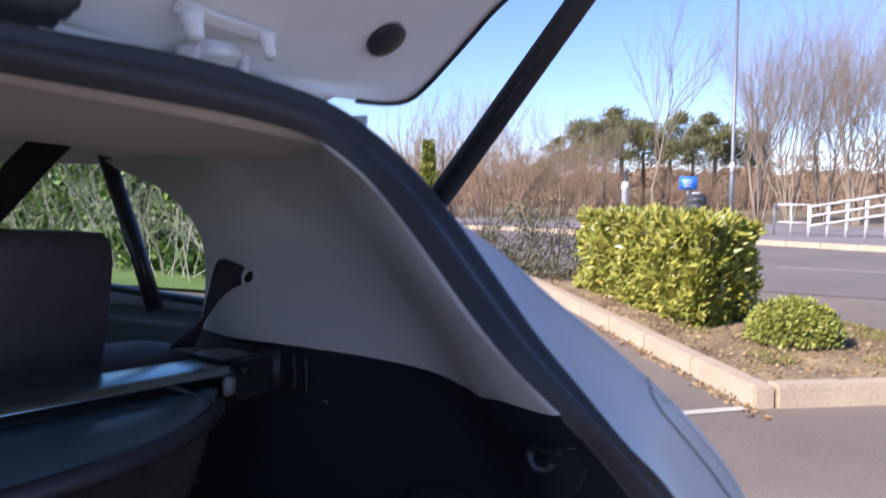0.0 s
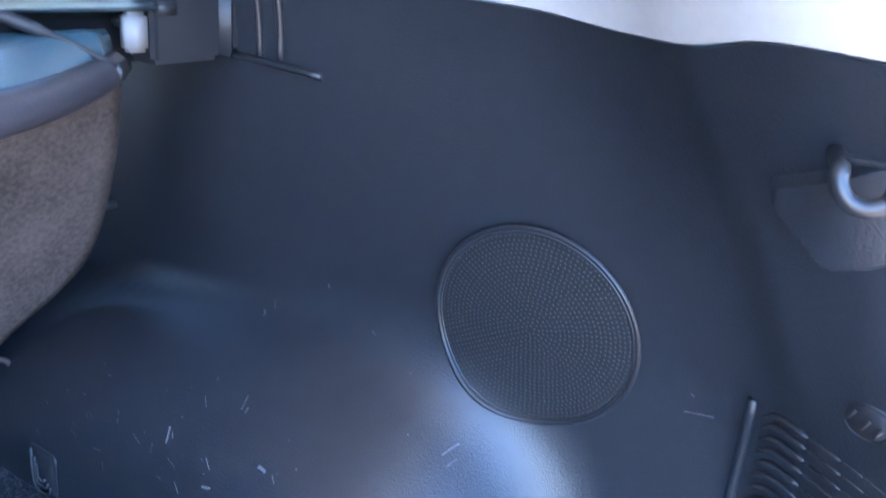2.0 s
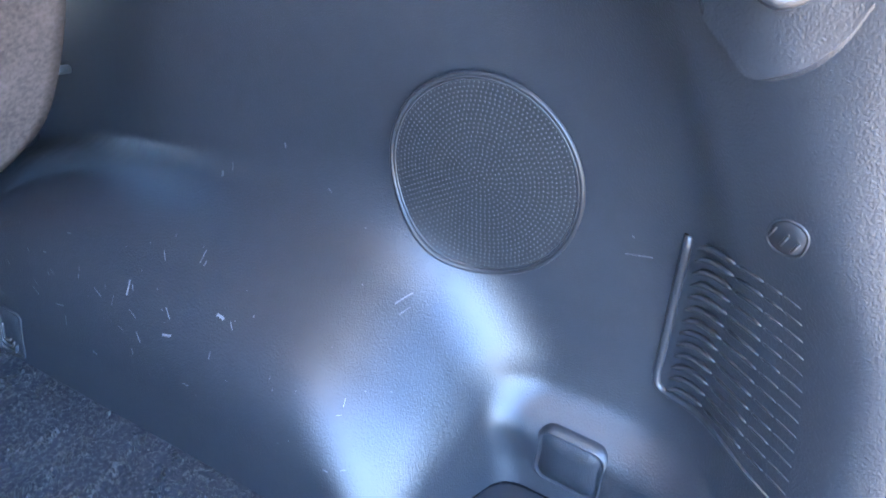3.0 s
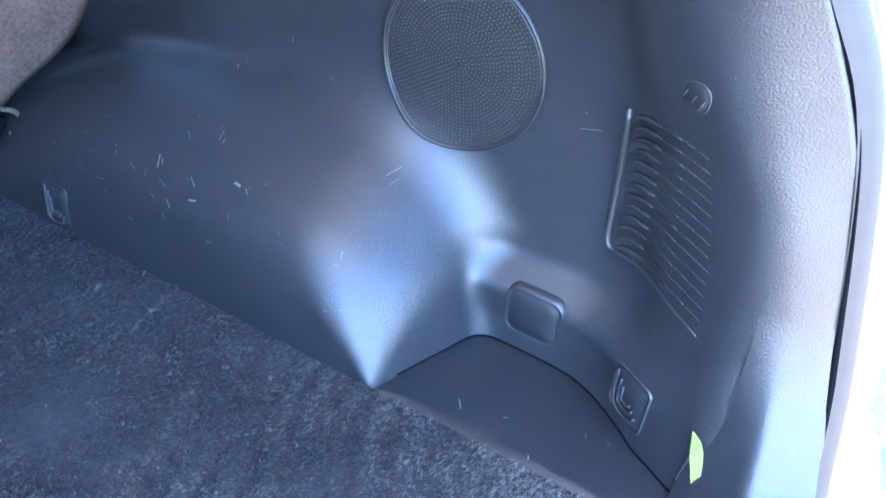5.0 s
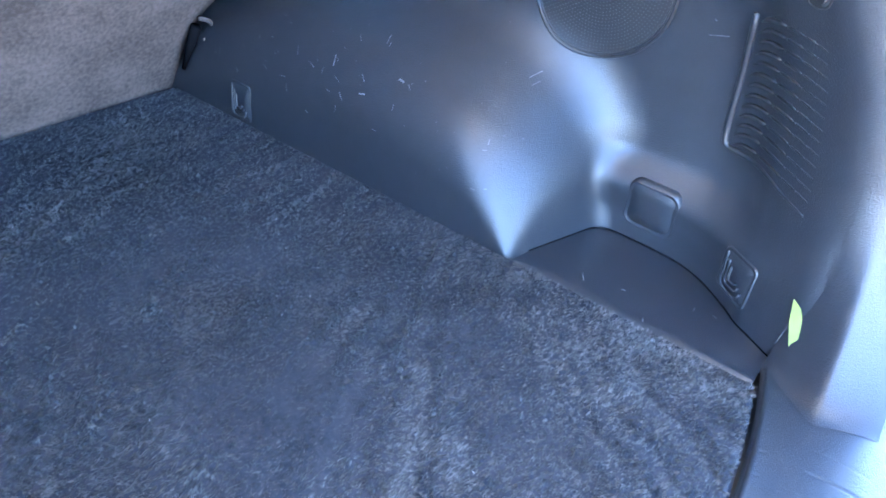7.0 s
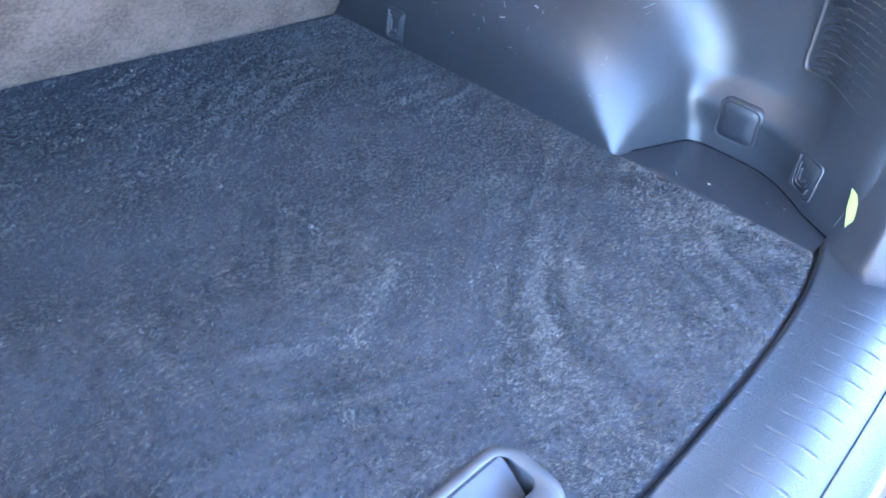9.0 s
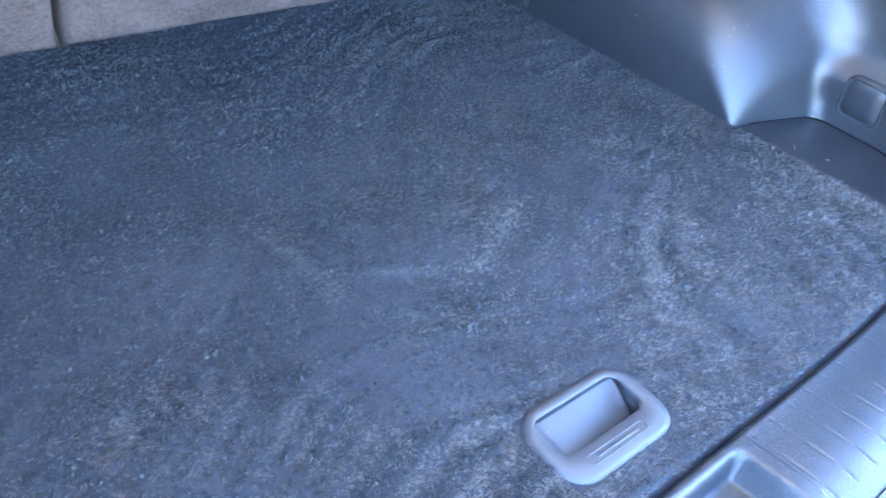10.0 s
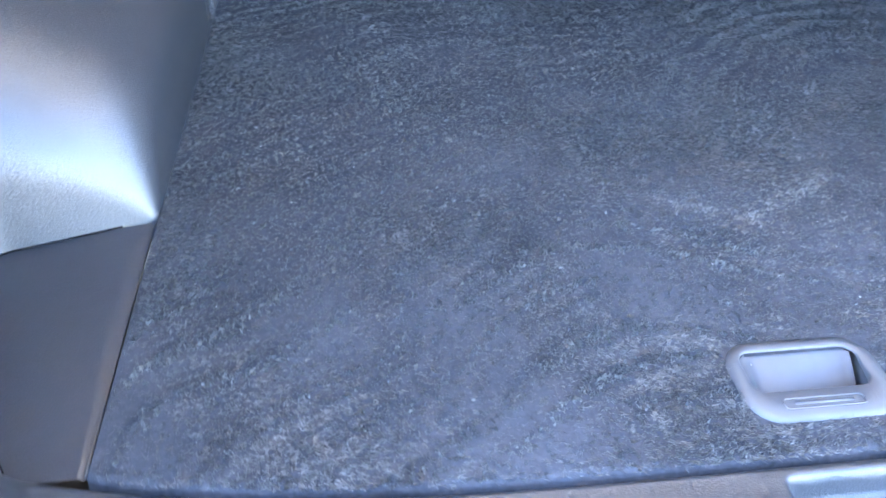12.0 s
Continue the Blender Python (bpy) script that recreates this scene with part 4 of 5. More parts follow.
# ---- panel details ----
for sgn, panel in ((1, right_panel), (-1, left_panel)):
    # cassette bracket
    part("cassette_bracket", block(side((0.628, 0.744, 1.150), sgn), (0.026, 0.094, 0.050), 0.005, seg=2), M_BLACK, panel, "moulded bracket for the cover cassette", smooth=False)
    for dy in (0.0, 0.02):
        part("rib", rod([side(wall_at(0.672 - dy, z, 0.002), sgn) for z in lin(1.128, 1.178, 8)], 0.003, 8), M_BLACK_SMOOTH, panel)
    part("ledge", rod([side(wall_at(y, 1.124 - 0.04 * (0.672 - y), 0.001), sgn) for y in lin(0.70, 0.615, 8)], 0.003, 8), M_BLACK_SMOOTH, panel)

    # loudspeaker grille
    gy, gz, gr = 0.4265, 0.973, 0.0778
    flat = [wall_at(gy + dy, gz + dz) for dy, dz in ((0.07, 0.02), (-0.07, 0.02), (0.0, 0.075))]
    across = (flat[1] - flat[0]).cross(flat[2] - flat[0])
    def disc(r, a):
        y, z = gy + r * math.cos(a), gz + r * math.sin(a)
        x = flat[0].x - (across.y * (y - flat[0].y) + across.z * (z - flat[0].z)) / across.x
        return side((smin(x - 0.004, wall_at(y, z).x - 0.001, 0.010) - 0.002 * (1 - (r / gr) ** 2), y, z), sgn)
    grille = part("speaker_grille", grid(lambda a, r: disc(r * gr, a), lin(0, math.tau, 49), lin(0.001, 1, 12), flip=sgn > 0), M_GRILLE, panel, "round black perforated speaker grille")
    for rr, w in ((1.0, 0.0021), (0.965, 0.0012)):
        def rim_at(a, b):
            r = gr * rr + w * math.cos(b)
            return disc(r, a) + Vector((-w * math.sin(b) * sgn, 0, 0))
        part("grille_rim", grid(rim_at, lin(0, math.tau, 73), lin(0, math.tau, 9), flip=sgn > 0), M_BLACK_SMOOTH, grille)
    if sgn > 0:
        # holes drawn as raised dots, their highlights painted as a lighter grey
        vs, fs = [], []
        for k in range(1, 23):
            r = gr * 0.95 * k / 22.5
            n = max(6, round(math.tau * r / 0.0037))
            for j in range(n):
                c, e = disc(r, (j + 0.5 * (k % 2)) * math.tau / n), 0.0008
                q = len(vs)
                vs += [(c.x - 0.0009, c.y, c.z), (c.x, c.y - e, c.z), (c.x, c.y, c.z + e), (c.x, c.y + e, c.z), (c.x, c.y, c.z - e)]
                fs += [(q, q + 1, q + 2), (q, q + 2, q + 3), (q, q + 3, q + 4), (q, q + 4, q + 1)]
        me = bpy.data.meshes.new("perforation")
        me.from_pydata(vs, [], fs)
        part_mesh("perforation", me, M_DOT, grille, "", True, "stuff")

    # louvred vent round the corner
    rim = [wall_at(y, z, 0.0002) for y, z in ((0.2735, 0.984), (0.2715, 0.93), (0.269, 0.88), (0.2675, 0.860), (0.263, 0.852), (0.254, 0.851), (0.232, 0.853), (0.213, 0.853), (0.193, 0.850), (0.168, 0.846))]
    vent = part("vent_frame", rod([side(p, sgn) for p in spline(rim, 48)], [0.0034] * 26 + [0.0034 - 0.00012 * k for k in range(22)], 8), M_BLACK, panel, "moulded rim of the air vent")
    right = [(0.845, 0.167), (0.897, 0.176), (0.943, 0.187), (0.99, 0.2035)]
    for k in range(13):
        z0, ya = 0.984 - 0.0104 * k, 0.2635 - 0.0006 * k
        yb = interp(right, z0)[0]
        cut = 0.36 - 0.006 * k
        for a, b, r in ((0.0, cut, 0.0023), (cut + 0.02, 0.64, 0.0014), (0.66, 0.82, 0.0009), (0.84, 1.0, 0.0007)):
            def row(q):
                return side(wall_at(ya + (yb - ya) * q, z0 + 0.016 * q * (1 - q) - 0.003 * math.exp(-q * 30), 0.0012 * (1 - q) + 0.003 * max(0, 0.1 - q) / 0.1), sgn)
            part("louvre", rod([row(q) for q in lin(a, b, 7)], [r * 0.45] + [r] * 5 + [r * 0.35], 6), M_BLACK_SMOOTH, vent)

    # blank cover, lashing latches, coat hook, socket
    def patch(cy, cz, hy, hz, r, off, flat=False):
        pts = rounded(hy, hz, r)
        foot = wall_at(cy, cz - 0.7 * hz)
        along = (wall_at(cy + hy, cz - 0.7 * hz) - wall_at(cy - hy, cz - 0.7 * hz)) / (2 * hy)
        up = (wall_at(cy, cz) - wall_at(cy, cz - hz)) / hz
        out = along.cross(up).normalized()
        out = -out if out.x > 0 else out

        def at(a, b, o):
            return foot + along * a + up * (b + 0.7 * hz) + out * o if flat and o > 0 else wall_at(cy + a, cz + b, o)

        return loops([[side(at(a * q, b * q, o), sgn) for a, b in pts] for q, o in ((1.14, -0.0005), (1.08, off), (1.03, off), (1.0, 0.0002), (0.94, 0.0002), (0.90, off), (0.3, off))])
    part("blank_cover", patch(0.309, 0.7645, 0.0258, 0.0258, 0.010, 0.0017, True), M_BLACK, panel, "square blank cover")
    for cy, cz in ((0.200, 0.757), (0.806, 0.748)):
        latch = part("lashing_recess", patch(cy, cz, 0.017, 0.022, 0.006, 0.0015), M_BLACK, panel, "lashing eye recess")
        # nested rims in a lighter plastic, which paints in their glints
        for q in (0.9, 0.62, 0.36):
            p = [wall_at(cy + a * q, cz + b * q, 0.003) for a, b in ((0.015, 0.022), (0.014, 0.0), (0.012, -0.018), (0.004, -0.022), (-0.010, -0.020), (-0.014, -0.010))]
            part("lashing_eye", rod([side(v, sgn) for v in spline(p, 16)], 0.0014, 6), M_SILL, latch)
    hk = [(0.531, 0.272, 1.159), (0.507, 0.269, 1.158), (0.503, 0.268, 1.153), (0.503, 0.264, 1.147), (0.505, 0.257, 1.1445), (0.507, 0.2505, 1.147), (0.5075, 0.248, 1.152)]
    low = [(0.2925, 1.1365), (0.283, 1.1285), (0.2700, 1.1175), (0.2590, 1.1085), (0.2480, 1.1115), (0.2370, 1.1195), (0.2280, 1.1330), (0.2235, 1.1480)]
    high = [(0.2925, 1.1370), (0.285, 1.1410), (0.276, 1.1460), (0.266, 1.1520), (0.256, 1.1580), (0.246, 1.1620), (0.236, 1.1650), (0.2265, 1.1640)]
    def shelf(u, v):
        a, b = (interp([(i, *q) for i, q in enumerate(w)], u * 7) for w in (low, high))
        lift = 0.0095 * (1 - sm(0.35, 0.95, u)) * (0.55 + 0.45 * sm(0, 0.12, u))
        if v > 1 or v < 0:
            e = a if v > 1 else b
            return side(wall_at(e[0] + (0.0015 if u < 0.45 else -0.001), e[1] + (0.002 if v < 0 else -0.0055 * sm(0.3, 0.5, u)), -0.001), sgn)
        return side(wall_at(b[0] + (a[0] - b[0]) * v, b[1] + (a[1] - b[1]) * v, 0.0008 + lift * (0.75 + 0.25 * v)), sgn)
    part("recess_shelf", grid(shelf, lin(0, 1, 30), [-1] + lin(0, 1, 9) + [2], flip=sgn > 0), M_BLACK, panel, "sloping hook recess", smooth=False)
    part("recess_edge", rod([side(Vector(p) + Vector((-0.002, 0, 0)), sgn) for p in spline([(0.510, 0.268, 1.162), (0.503, 0.252, 1.163), (0.500, 0.236, 1.166)], 10)], 0.0015, 6), M_BLACK_SMOOTH, panel)
    part("bag_hook", rod([side(p, sgn) for p in spline(hk, 28)], 0.0038, 10), M_BLACK_SMOOTH, panel, "black plastic bag hook")
    sock = part("boot_lamp", patch(0.221, 1.024, 0.0095, 0.0105, 0.0085, 0.0009), M_RUBBER, panel, "small round fitting")
    for q in (-0.006, 0.0, 0.007):
        part("boss", block(side(wall_at(0.221 + q, 1.024 + 0.3 * q, 0.0022), sgn), (0.002, 0.0018, 0.008), 0.0006, Matrix.Rotation(0.4, 3, "X")), M_BLACK_SMOOTH, sock)

# lime label in the rear corner
bm = bmesh.new()
tag = [(0.1423, 0.7825), (0.1346, 0.7791), (0.1300, 0.7712), (0.1275, 0.7620), (0.1220, 0.7335), (0.1275, 0.7372), (0.1378, 0.7628)]
bm.faces.new([bm.verts.new(wall_at(y, z, 0.0045)) for y, z in tag])
part("lime_label", thick(bm, 0.0008), M_HIVIS, right_panel, "lime-green label", smooth=False)

# scuffs along the panel
rng = random.Random(21)
def scuff(y, z, length, turn, w=0.0012):
    length, w = length * 0.9, w * 0.65
    n = 5
    a = [(y + length * (k / (n - 1) - 0.5) * math.cos(turn), z + length * (k / (n - 1) - 0.5) * math.sin(turn)) for k in range(n)]
    up = [wall_at(q - w * math.sin(turn) * 0.5, r + w * math.cos(turn) * 0.5, 0.0007) for q, r in a]
    dn = [wall_at(q + w * math.sin(turn) * 0.5 * rng.random(), r - w * math.cos(turn) * 0.5 * rng.random(), 0.0007) for q, r in a]
    bm = bmesh.new()
    vs, ws = [bm.verts.new(p) for p in up], [bm.verts.new(p) for p in dn]
    for k in range(n - 1):
        bm.faces.new((vs[k], vs[k + 1], ws[k + 1], ws[k]))
    part("scuff", bm, M_SCUFF, right_panel)


for y, z, l, t, w in ((0.609, 0.947, 0.005, 1.4, 0.003), (0.578, 0.844, 0.008, 0.2, 0.004), (0.462, 0.870, 0.010, -0.7, 0.002), (0.303, 0.951, 0.022, -0.25, 0.0018), (0.615, 0.822, 0.009, -0.2, 0.003), (0.665, 0.842, 0.012, 1.3, 0.0028), (0.393, 1.0, 0.008, 0.5, 0.0022), (0.396, 0.996, 0.006, -0.4, 0.002),
                      (0.690, 0.777, 0.006, 0.3, 0.003), (0.665, 0.908, 0.006, 0.5, 0.003), (0.66, 0.915, 0.008, 0.9, 0.0015), (0.31, 0.964, 0.003, 0.4, 0.002), (0.255, 0.99, 0.02, -0.6, 0.0012)):
    scuff(y, z, l, t, w)
for k in range(34):
    y = rng.uniform(0.56, 0.86)
    scuff(y, rng.uniform(0.79, 0.87) - 0.25 * max(0, y - 0.75), rng.uniform(0.003, 0.012), rng.uniform(-0.3, 1.6), rng.uniform(0.0006, 0.0018))
for k in range(44):
    scuff(rng.uniform(0.44, 0.86), rng.uniform(0.75, 0.90) - 0.02, rng.uniform(0.0008, 0.0022), rng.uniform(-1, 1.6), rng.uniform(0.0005, 0.0011))
for k in range(12):
    scuff(rng.uniform(0.42, 0.58), rng.uniform(0.76, 0.95), rng.uniform(0.001, 0.006), rng.uniform(-1, 1.6), rng.uniform(0.0005, 0.0012))

# carpet pile: short leaning fibres, brushed into patches
def waves(x, y, seed, n, f):
    r = np.random.RandomState(seed)
    v = np.zeros_like(x)
    for _ in range(n):
        a, k = r.uniform(0, math.tau), f * r.uniform(0.5, 1.6)
        v += np.sin(k * (x * math.cos(a) + y * math.sin(a)) + r.uniform(0, math.tau))
    return v / math.sqrt(n)


R = np.random.RandomState(5)
TUFT = 0.0034
gx, gy_ = np.meshgrid(np.arange(-0.500, 0.500, TUFT), np.arange(0.104, 0.952, TUFT))
tx, ty = (gx + R.uniform(-0.6, 0.6, gx.shape) * TUFT).ravel(), (gy_ + R.uniform(-0.6, 0.6, gx.shape) * TUFT).ravel()


def stroke(ax, ay, bx, by, width, amount):
    """A brush stroke that bends the pile along a line."""
    t = np.clip(((tx - ax) * (bx - ax) + (ty - ay) * (by - ay)) / ((bx - ax) ** 2 + (by - ay) ** 2), 0, 1)
    d = np.hypot(tx - ax - t * (bx - ax), ty - ay - t * (by - ay))
    return amount * np.exp(-((d / width) ** 2))


def sweeps(cx, cy, seed):
    """Long streaks left by a nozzle that swung round a centre."""
    r = np.random.RandomState(seed)
    bend = 0.034 * waves(tx, ty, seed + 50, 7, 14) + 0.006 * waves(tx, ty, seed + 70, 9, 50)
    away, round_ = np.hypot(tx - cx, (ty - cy) * 1.1) + bend, np.arctan2(ty - cy, tx - cx)
    v = np.zeros_like(tx)
    for _ in range(16):
        v += np.sin(away * math.tau / r.uniform(0.019, 0.062) + r.randint(-5, 6) * round_ + r.uniform(0, math.tau))
    return v / 4 * np.clip(0.85 + 0.40 * waves(tx, ty, seed + 90, 9, 22), 0.2, 1.4)


# each tuft has its own lie, swept in wide arcs with strokes across
zone = waves(tx, ty, 21, 6, 9)
east = 1 / (1 + np.exp(-(tx - 0.05 + 0.08 * zone) / 0.04))
south = 1 / (1 + np.exp((ty - 0.36 + 0.08 * zone) / 0.04))
swing = east * 0.72 * sweeps(0.60, -0.02, 31) + (1 - east) * (south * sweeps(-0.02, -0.16, 32) + (1 - south) * 0.42 * sweeps(-0.03, 0.12, 33))
turn = -1.2 + 0.45 * waves(tx, ty, 1, 7, 14) + 0.46 * swing + 0.30 * waves(tx, ty, 2, 11, 110) + 0.2 * waves(tx, ty, 6, 13, 330) + R.normal(0, 0.36, tx.size)
lean = 0.86 + 0.08 * waves(tx, ty, 3, 9, 30) + 0.43 * swing + 0.05 * waves(tx, ty, 4, 13, 160) + 0.12 * waves(tx, ty, 7, 15, 420) + R.normal(0, 0.20, tx.size)
turn += stroke(-0.110, 0.50, -0.097, 0.375, 0.007, 1.0) + stroke(-0.085, 0.40, 0.034, 0.357, 0.008, 1.3) + stroke(0.034, 0.357, 0.13, 0.41, 0.010, 1.0)
lean += stroke(-0.108, 0.50, -0.094, 0.375, 0.005, 0.26) - stroke(-0.100, 0.54, -0.080, 0.38, 0.007, 0.34) + stroke(-0.085, 0.40, 0.04, 0.355, 0.007, 0.25)
tall = R.uniform(0.0026, 0.0043, tx.size)
loose = R.uniform(0, 1, tx.size) < 0.3 + 0.15 * zone
tall[loose] *= 1.45
lean[loose] += 0.16
PER = 10
px = np.repeat(tx, PER) + R.normal(0, 0.44 * TUFT, tx.size * PER)
py = np.repeat(ty, PER) + R.normal(0, 0.44 * TUFT, tx.size * PER)
edge = 0.111 + 0.03 * (np.abs(px) / 0.5) ** 4
keep = (py > edge) & (py < 0.9385) & (np.abs(px) < 0.4975) & ~((np.abs(px - HC) < HX - 0.001) & (py > HY0 + 0.001) & (py < HY1 - 0.001))
own = np.repeat(np.arange(tx.size), PER)[keep]
px, py = px[keep], py[keep]
N = len(px)
a, b, l = turn[own] + R.normal(0, 0.36, N), lean[own] + R.normal(0, 0.2, N), tall[own] * R.uniform(0.7, 1.15, N)
fx, fy, fz = px + np.cos(a) * np.sin(b) * l, py + np.sin(a) * np.sin(b) * l, (np.abs(np.cos(b)) + 0.1) * l
# the tips of a tuft draw together
cl = np.where(loose[own], R.uniform(0.55, 0.9, N), R.uniform(0.4, 0.78, N))
fx += cl * (tx[own] + np.cos(turn[own]) * np.sin(lean[own]) * tall[own] - fx)
fy += cl * (ty[own] + np.sin(turn[own]) * np.sin(lean[own]) * tall[own] - fy)
wx, wy = -np.sin(a) * 0.00042, np.cos(a) * 0.00042
z0 = np.full(N, FLOOR - 0.0006)
co = np.stack([np.stack([px - wx, py - wy, z0], 1), np.stack([px + wx, py + wy, z0], 1), np.stack([fx, fy, z0 + fz], 1)], 1).reshape(-1, 3)
me = bpy.data.meshes.new("pile")
me.vertices.add(3 * N)
me.vertices.foreach_set("co", co.astype(np.float32).ravel())
me.loops.add(3 * N)
me.loops.foreach_set("vertex_index", np.arange(3 * N, dtype=np.int32))
me.polygons.add(N)
me.polygons.foreach_set("loop_start", np.arange(0, 3 * N, 3, dtype=np.int32))
me.update(calc_edges=True)
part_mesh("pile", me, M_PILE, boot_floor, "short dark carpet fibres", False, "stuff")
bm = bmesh.new()
for k in range(60):
    x, y, a, l = rng.uniform(-0.48, 0.48), rng.uniform(0.15, 0.92), rng.uniform(0, 3), rng.uniform(0.0006, 0.0022)
    z = FLOOR + 0.0042
    tube(bm, [(x, y, z), (x + l * math.cos(a), y + l * math.sin(a), z + 0.0006)], 0.0003, 4)
part("lint", bm, M_LINT, boot_floor, "specks of pale lint", True, "stuff")

# ---- seat belts ----
belt = thing("seat_belt", "black seat belt webbing from the pillar", "seat belt")
def band(pts, w, nrm):
    pts = [Vector(p) for p in pts]
    n = len(pts)
    def f(u, v):
        p = pts[round(v)]
        d = (pts[min(n - 1, round(v) + 1)] - pts[max(0, round(v) - 1)]).normalized()
        a = d.cross(Vector(nrm)).normalized()
        return p + a * (w * u)
    return thick(grid(f, [-0.5, 0, 0.5], list(range(n))), 0.0015)


def ruled(a, b, n=16):
    p, q = spline(a, n), spline(b, n)
    return thick(grid(lambda u, v: p[v].lerp(q[v], u), [0, 0.33, 0.67, 1], list(range(n))), 0.0015)


part("webbing", ruled([(0.618, 0.776, 1.290), (0.600, 0.806, 1.297), (0.592, 0.814, 1.255), (0.586, 0.818, 1.214)], [(0.620, 0.770, 1.268), (0.607, 0.793, 1.252), (0.597, 0.805, 1.233), (0.587, 0.815, 1.209)]), M_BELT, belt, "black belt webbing")
part("lower_webbing", ruled([(0.586, 0.818, 1.214), (0.572, 0.826, 1.197), (0.545, 0.838, 1.172)], [(0.587, 0.815, 1.209), (0.586, 0.820, 1.196), (0.580, 0.828, 1.172)], 10), M_BELT, belt)
slot_loop = [wall_at(0.7635 - 0.0120 * math.cos(a), 1.2755 + 0.0115 * math.sin(a) + 0.003 * math.cos(a), 0.003) for a in lin(0, math.tau, 25)]
part("belt_guide", rod(slot_loop, 0.0034, 8), M_BEIGE, belt, "pale plastic belt guide")
part("slot", rod([wall_at(0.765, 1.2755, -0.002), wall_at(0.765, 1.2755, 0.002)], 0.0095, 12), M_BELT, belt)
belt2 = thing("seat_belt", "black centre seat belt hanging from the roof", "seat belt")
part("webbing", band(spline([(0.475, 1.0, 1.46), (0.44, 1.0, 1.42), (0.36, 0.99, 1.33), (0.22, 0.97, 1.18)], 16), 0.048, (0, -1, 0)), M_BELT, belt2)
part("roof_slot", block((0.478, 1.0, 1.462), (0.08, 0.05, 0.016), 0.006), M_BLACK_SMOOTH, belt2)

# ---- outdoors ----
def level(x, y, z=0.0, rz=0.0):
    return pose(x, y, z, 0, 0, rz)


def setting(name, bm, material, label, kind="structure"):
    me = bpy.data.meshes.new(name)
    bm.to_mesh(me)
    bm.free()
    me.materials.append(material)
    ob = new(name, me)
    return tagged(ob, label, name.replace("_", " "), "", kind)


def sheet(pts, z):
    bm = bmesh.new()
    bm.faces.new([bm.verts.new((x, y, z)) for x, y in pts])
    return bm


setting("ground", grid(lambda x, y: Vector((x, y, -0.02)), [-600, -60, -20, 0, 20, 60, 600], [-600, -60, -20, 0, 20, 60, 600]), M_ASPHALT, "grey asphalt car park")
setting("road", sheet([(10.2, -60), (19.5, -60), (19.5, -6), (21.4, 0), (25.3, 12), (30, 60), (11.5, 60), (11.5, 6)], -0.012), M_ROAD, "asphalt road")
setting("pavement", thick(sheet([(19.42, -60), (34, -60), (36, 60), (30.0, 60), (25.3, 12), (21.36, 0), (19.42, -6)], 0.10), 0.14), M_PAVE, "pale pavement beyond the road")
setting("verge", sheet([(30, -200), (400, -200), (400, 400), (8, 400), (15, 45), (30.5, 25)], 0.02), M_FIELD, "rough winter ground under the trees")
setting("grass_verge", sheet([(6.5, 6.0), (9.6, 6.2), (9.0, 24.0), (3.0, 24.0), (4.4, 13.0), (5.1, 10.0), (6.0, 7.4)], 0.03), M_GRASS, "sunlit grass verge")

C, E1, E2 = Vector((5.04, 0.69, 0)), Vector((0.78, 0.625, 0)), Vector((0.625, -0.78, 0))
def bed(a, b, z=0.0):
    return C + E1 * a + E2 * b + Vector((0, 0, z))


ang = math.degrees(math.atan2(E1.y, E1.x))
setting("planting_bed", grid(lambda a, b: bed(a, b, 0.085 + 0.03 * noise.noise((a * 2, b * 2, 0)) + 0.03 * sm(0, 0.5, b) * sm(2.4, 1.9, b)), lin(0.1, 7, 60), lin(0.1, 2.4, 24), flip=True), M_SOIL, "bark-covered planting bed")
kerb = tagged(new("kerb"), "sandy concrete kerb round the planting bed", "kerb", "", "structure")
bm = block((0, 0, 0), (0.905, 0.15, 0.20), 0.014)
kerb_mesh = bpy.data.meshes.new("kerbstone")
bm.to_mesh(kerb_mesh)
bm.free()
kerb_mesh.materials.append(M_KERB)
rng = random.Random(4)
def stone(p, turn):
    k = new("kerbstone", kerb_mesh)
    k.parent = kerb
    k.matrix_basis = Matrix.Translation(p + Vector((0, 0, 0.03 + rng.uniform(-0.004, 0.004)))) @ pose(0, 0, 0, rng.uniform(-0.25, 0.25), 0, turn + rng.uniform(-0.3, 0.3))


for k in range(8):
    stone(bed(0.46 + 0.915 * k, 0.075), ang)
for k in range(3):
    stone(bed(0.075, 0.61 + 0.915 * k), ang - 90)
    stone(bed(7.1, 0.61 + 0.915 * k), ang - 90)
far = tagged(new("kerb"), "pale concrete kerb along the far side of the road", "kerb", "", "structure")
FAR_EDGE = [(-20.0, 19.4), (-6.0, 19.4), (0.0, 21.34), (12.0, 25.28), (34.0, 27.4)]
p = Vector((19.4, -20.0, 0))
for k in range(62):
    a, b = next((u, v) for u, v in zip(FAR_EDGE, FAR_EDGE[1:]) if p.y < v[0])
    d = Vector((b[1] - a[1], b[0] - a[0], 0)).normalized()
    b = new("kerbstone", kerb_mesh)
    b.parent = far
    b.matrix_basis = level(*(p + d * 0.4525).xy, 0.03, math.degrees(math.atan2(d.y, d.x)))
    p = p + d * 0.915
    if p.y > 33:
        break
lines = tagged(new("road_marking"), "worn white road markings", "road marking", "", "structure")
bm = sheet([(-0.05, -1), (0.05, -1), (0.05, 1), (-0.05, 1)], 0)
dash_mesh = bpy.data.meshes.new("dash")
bm.to_mesh(dash_mesh)
bm.free()
dash_mesh.materials.append(M_LINE)
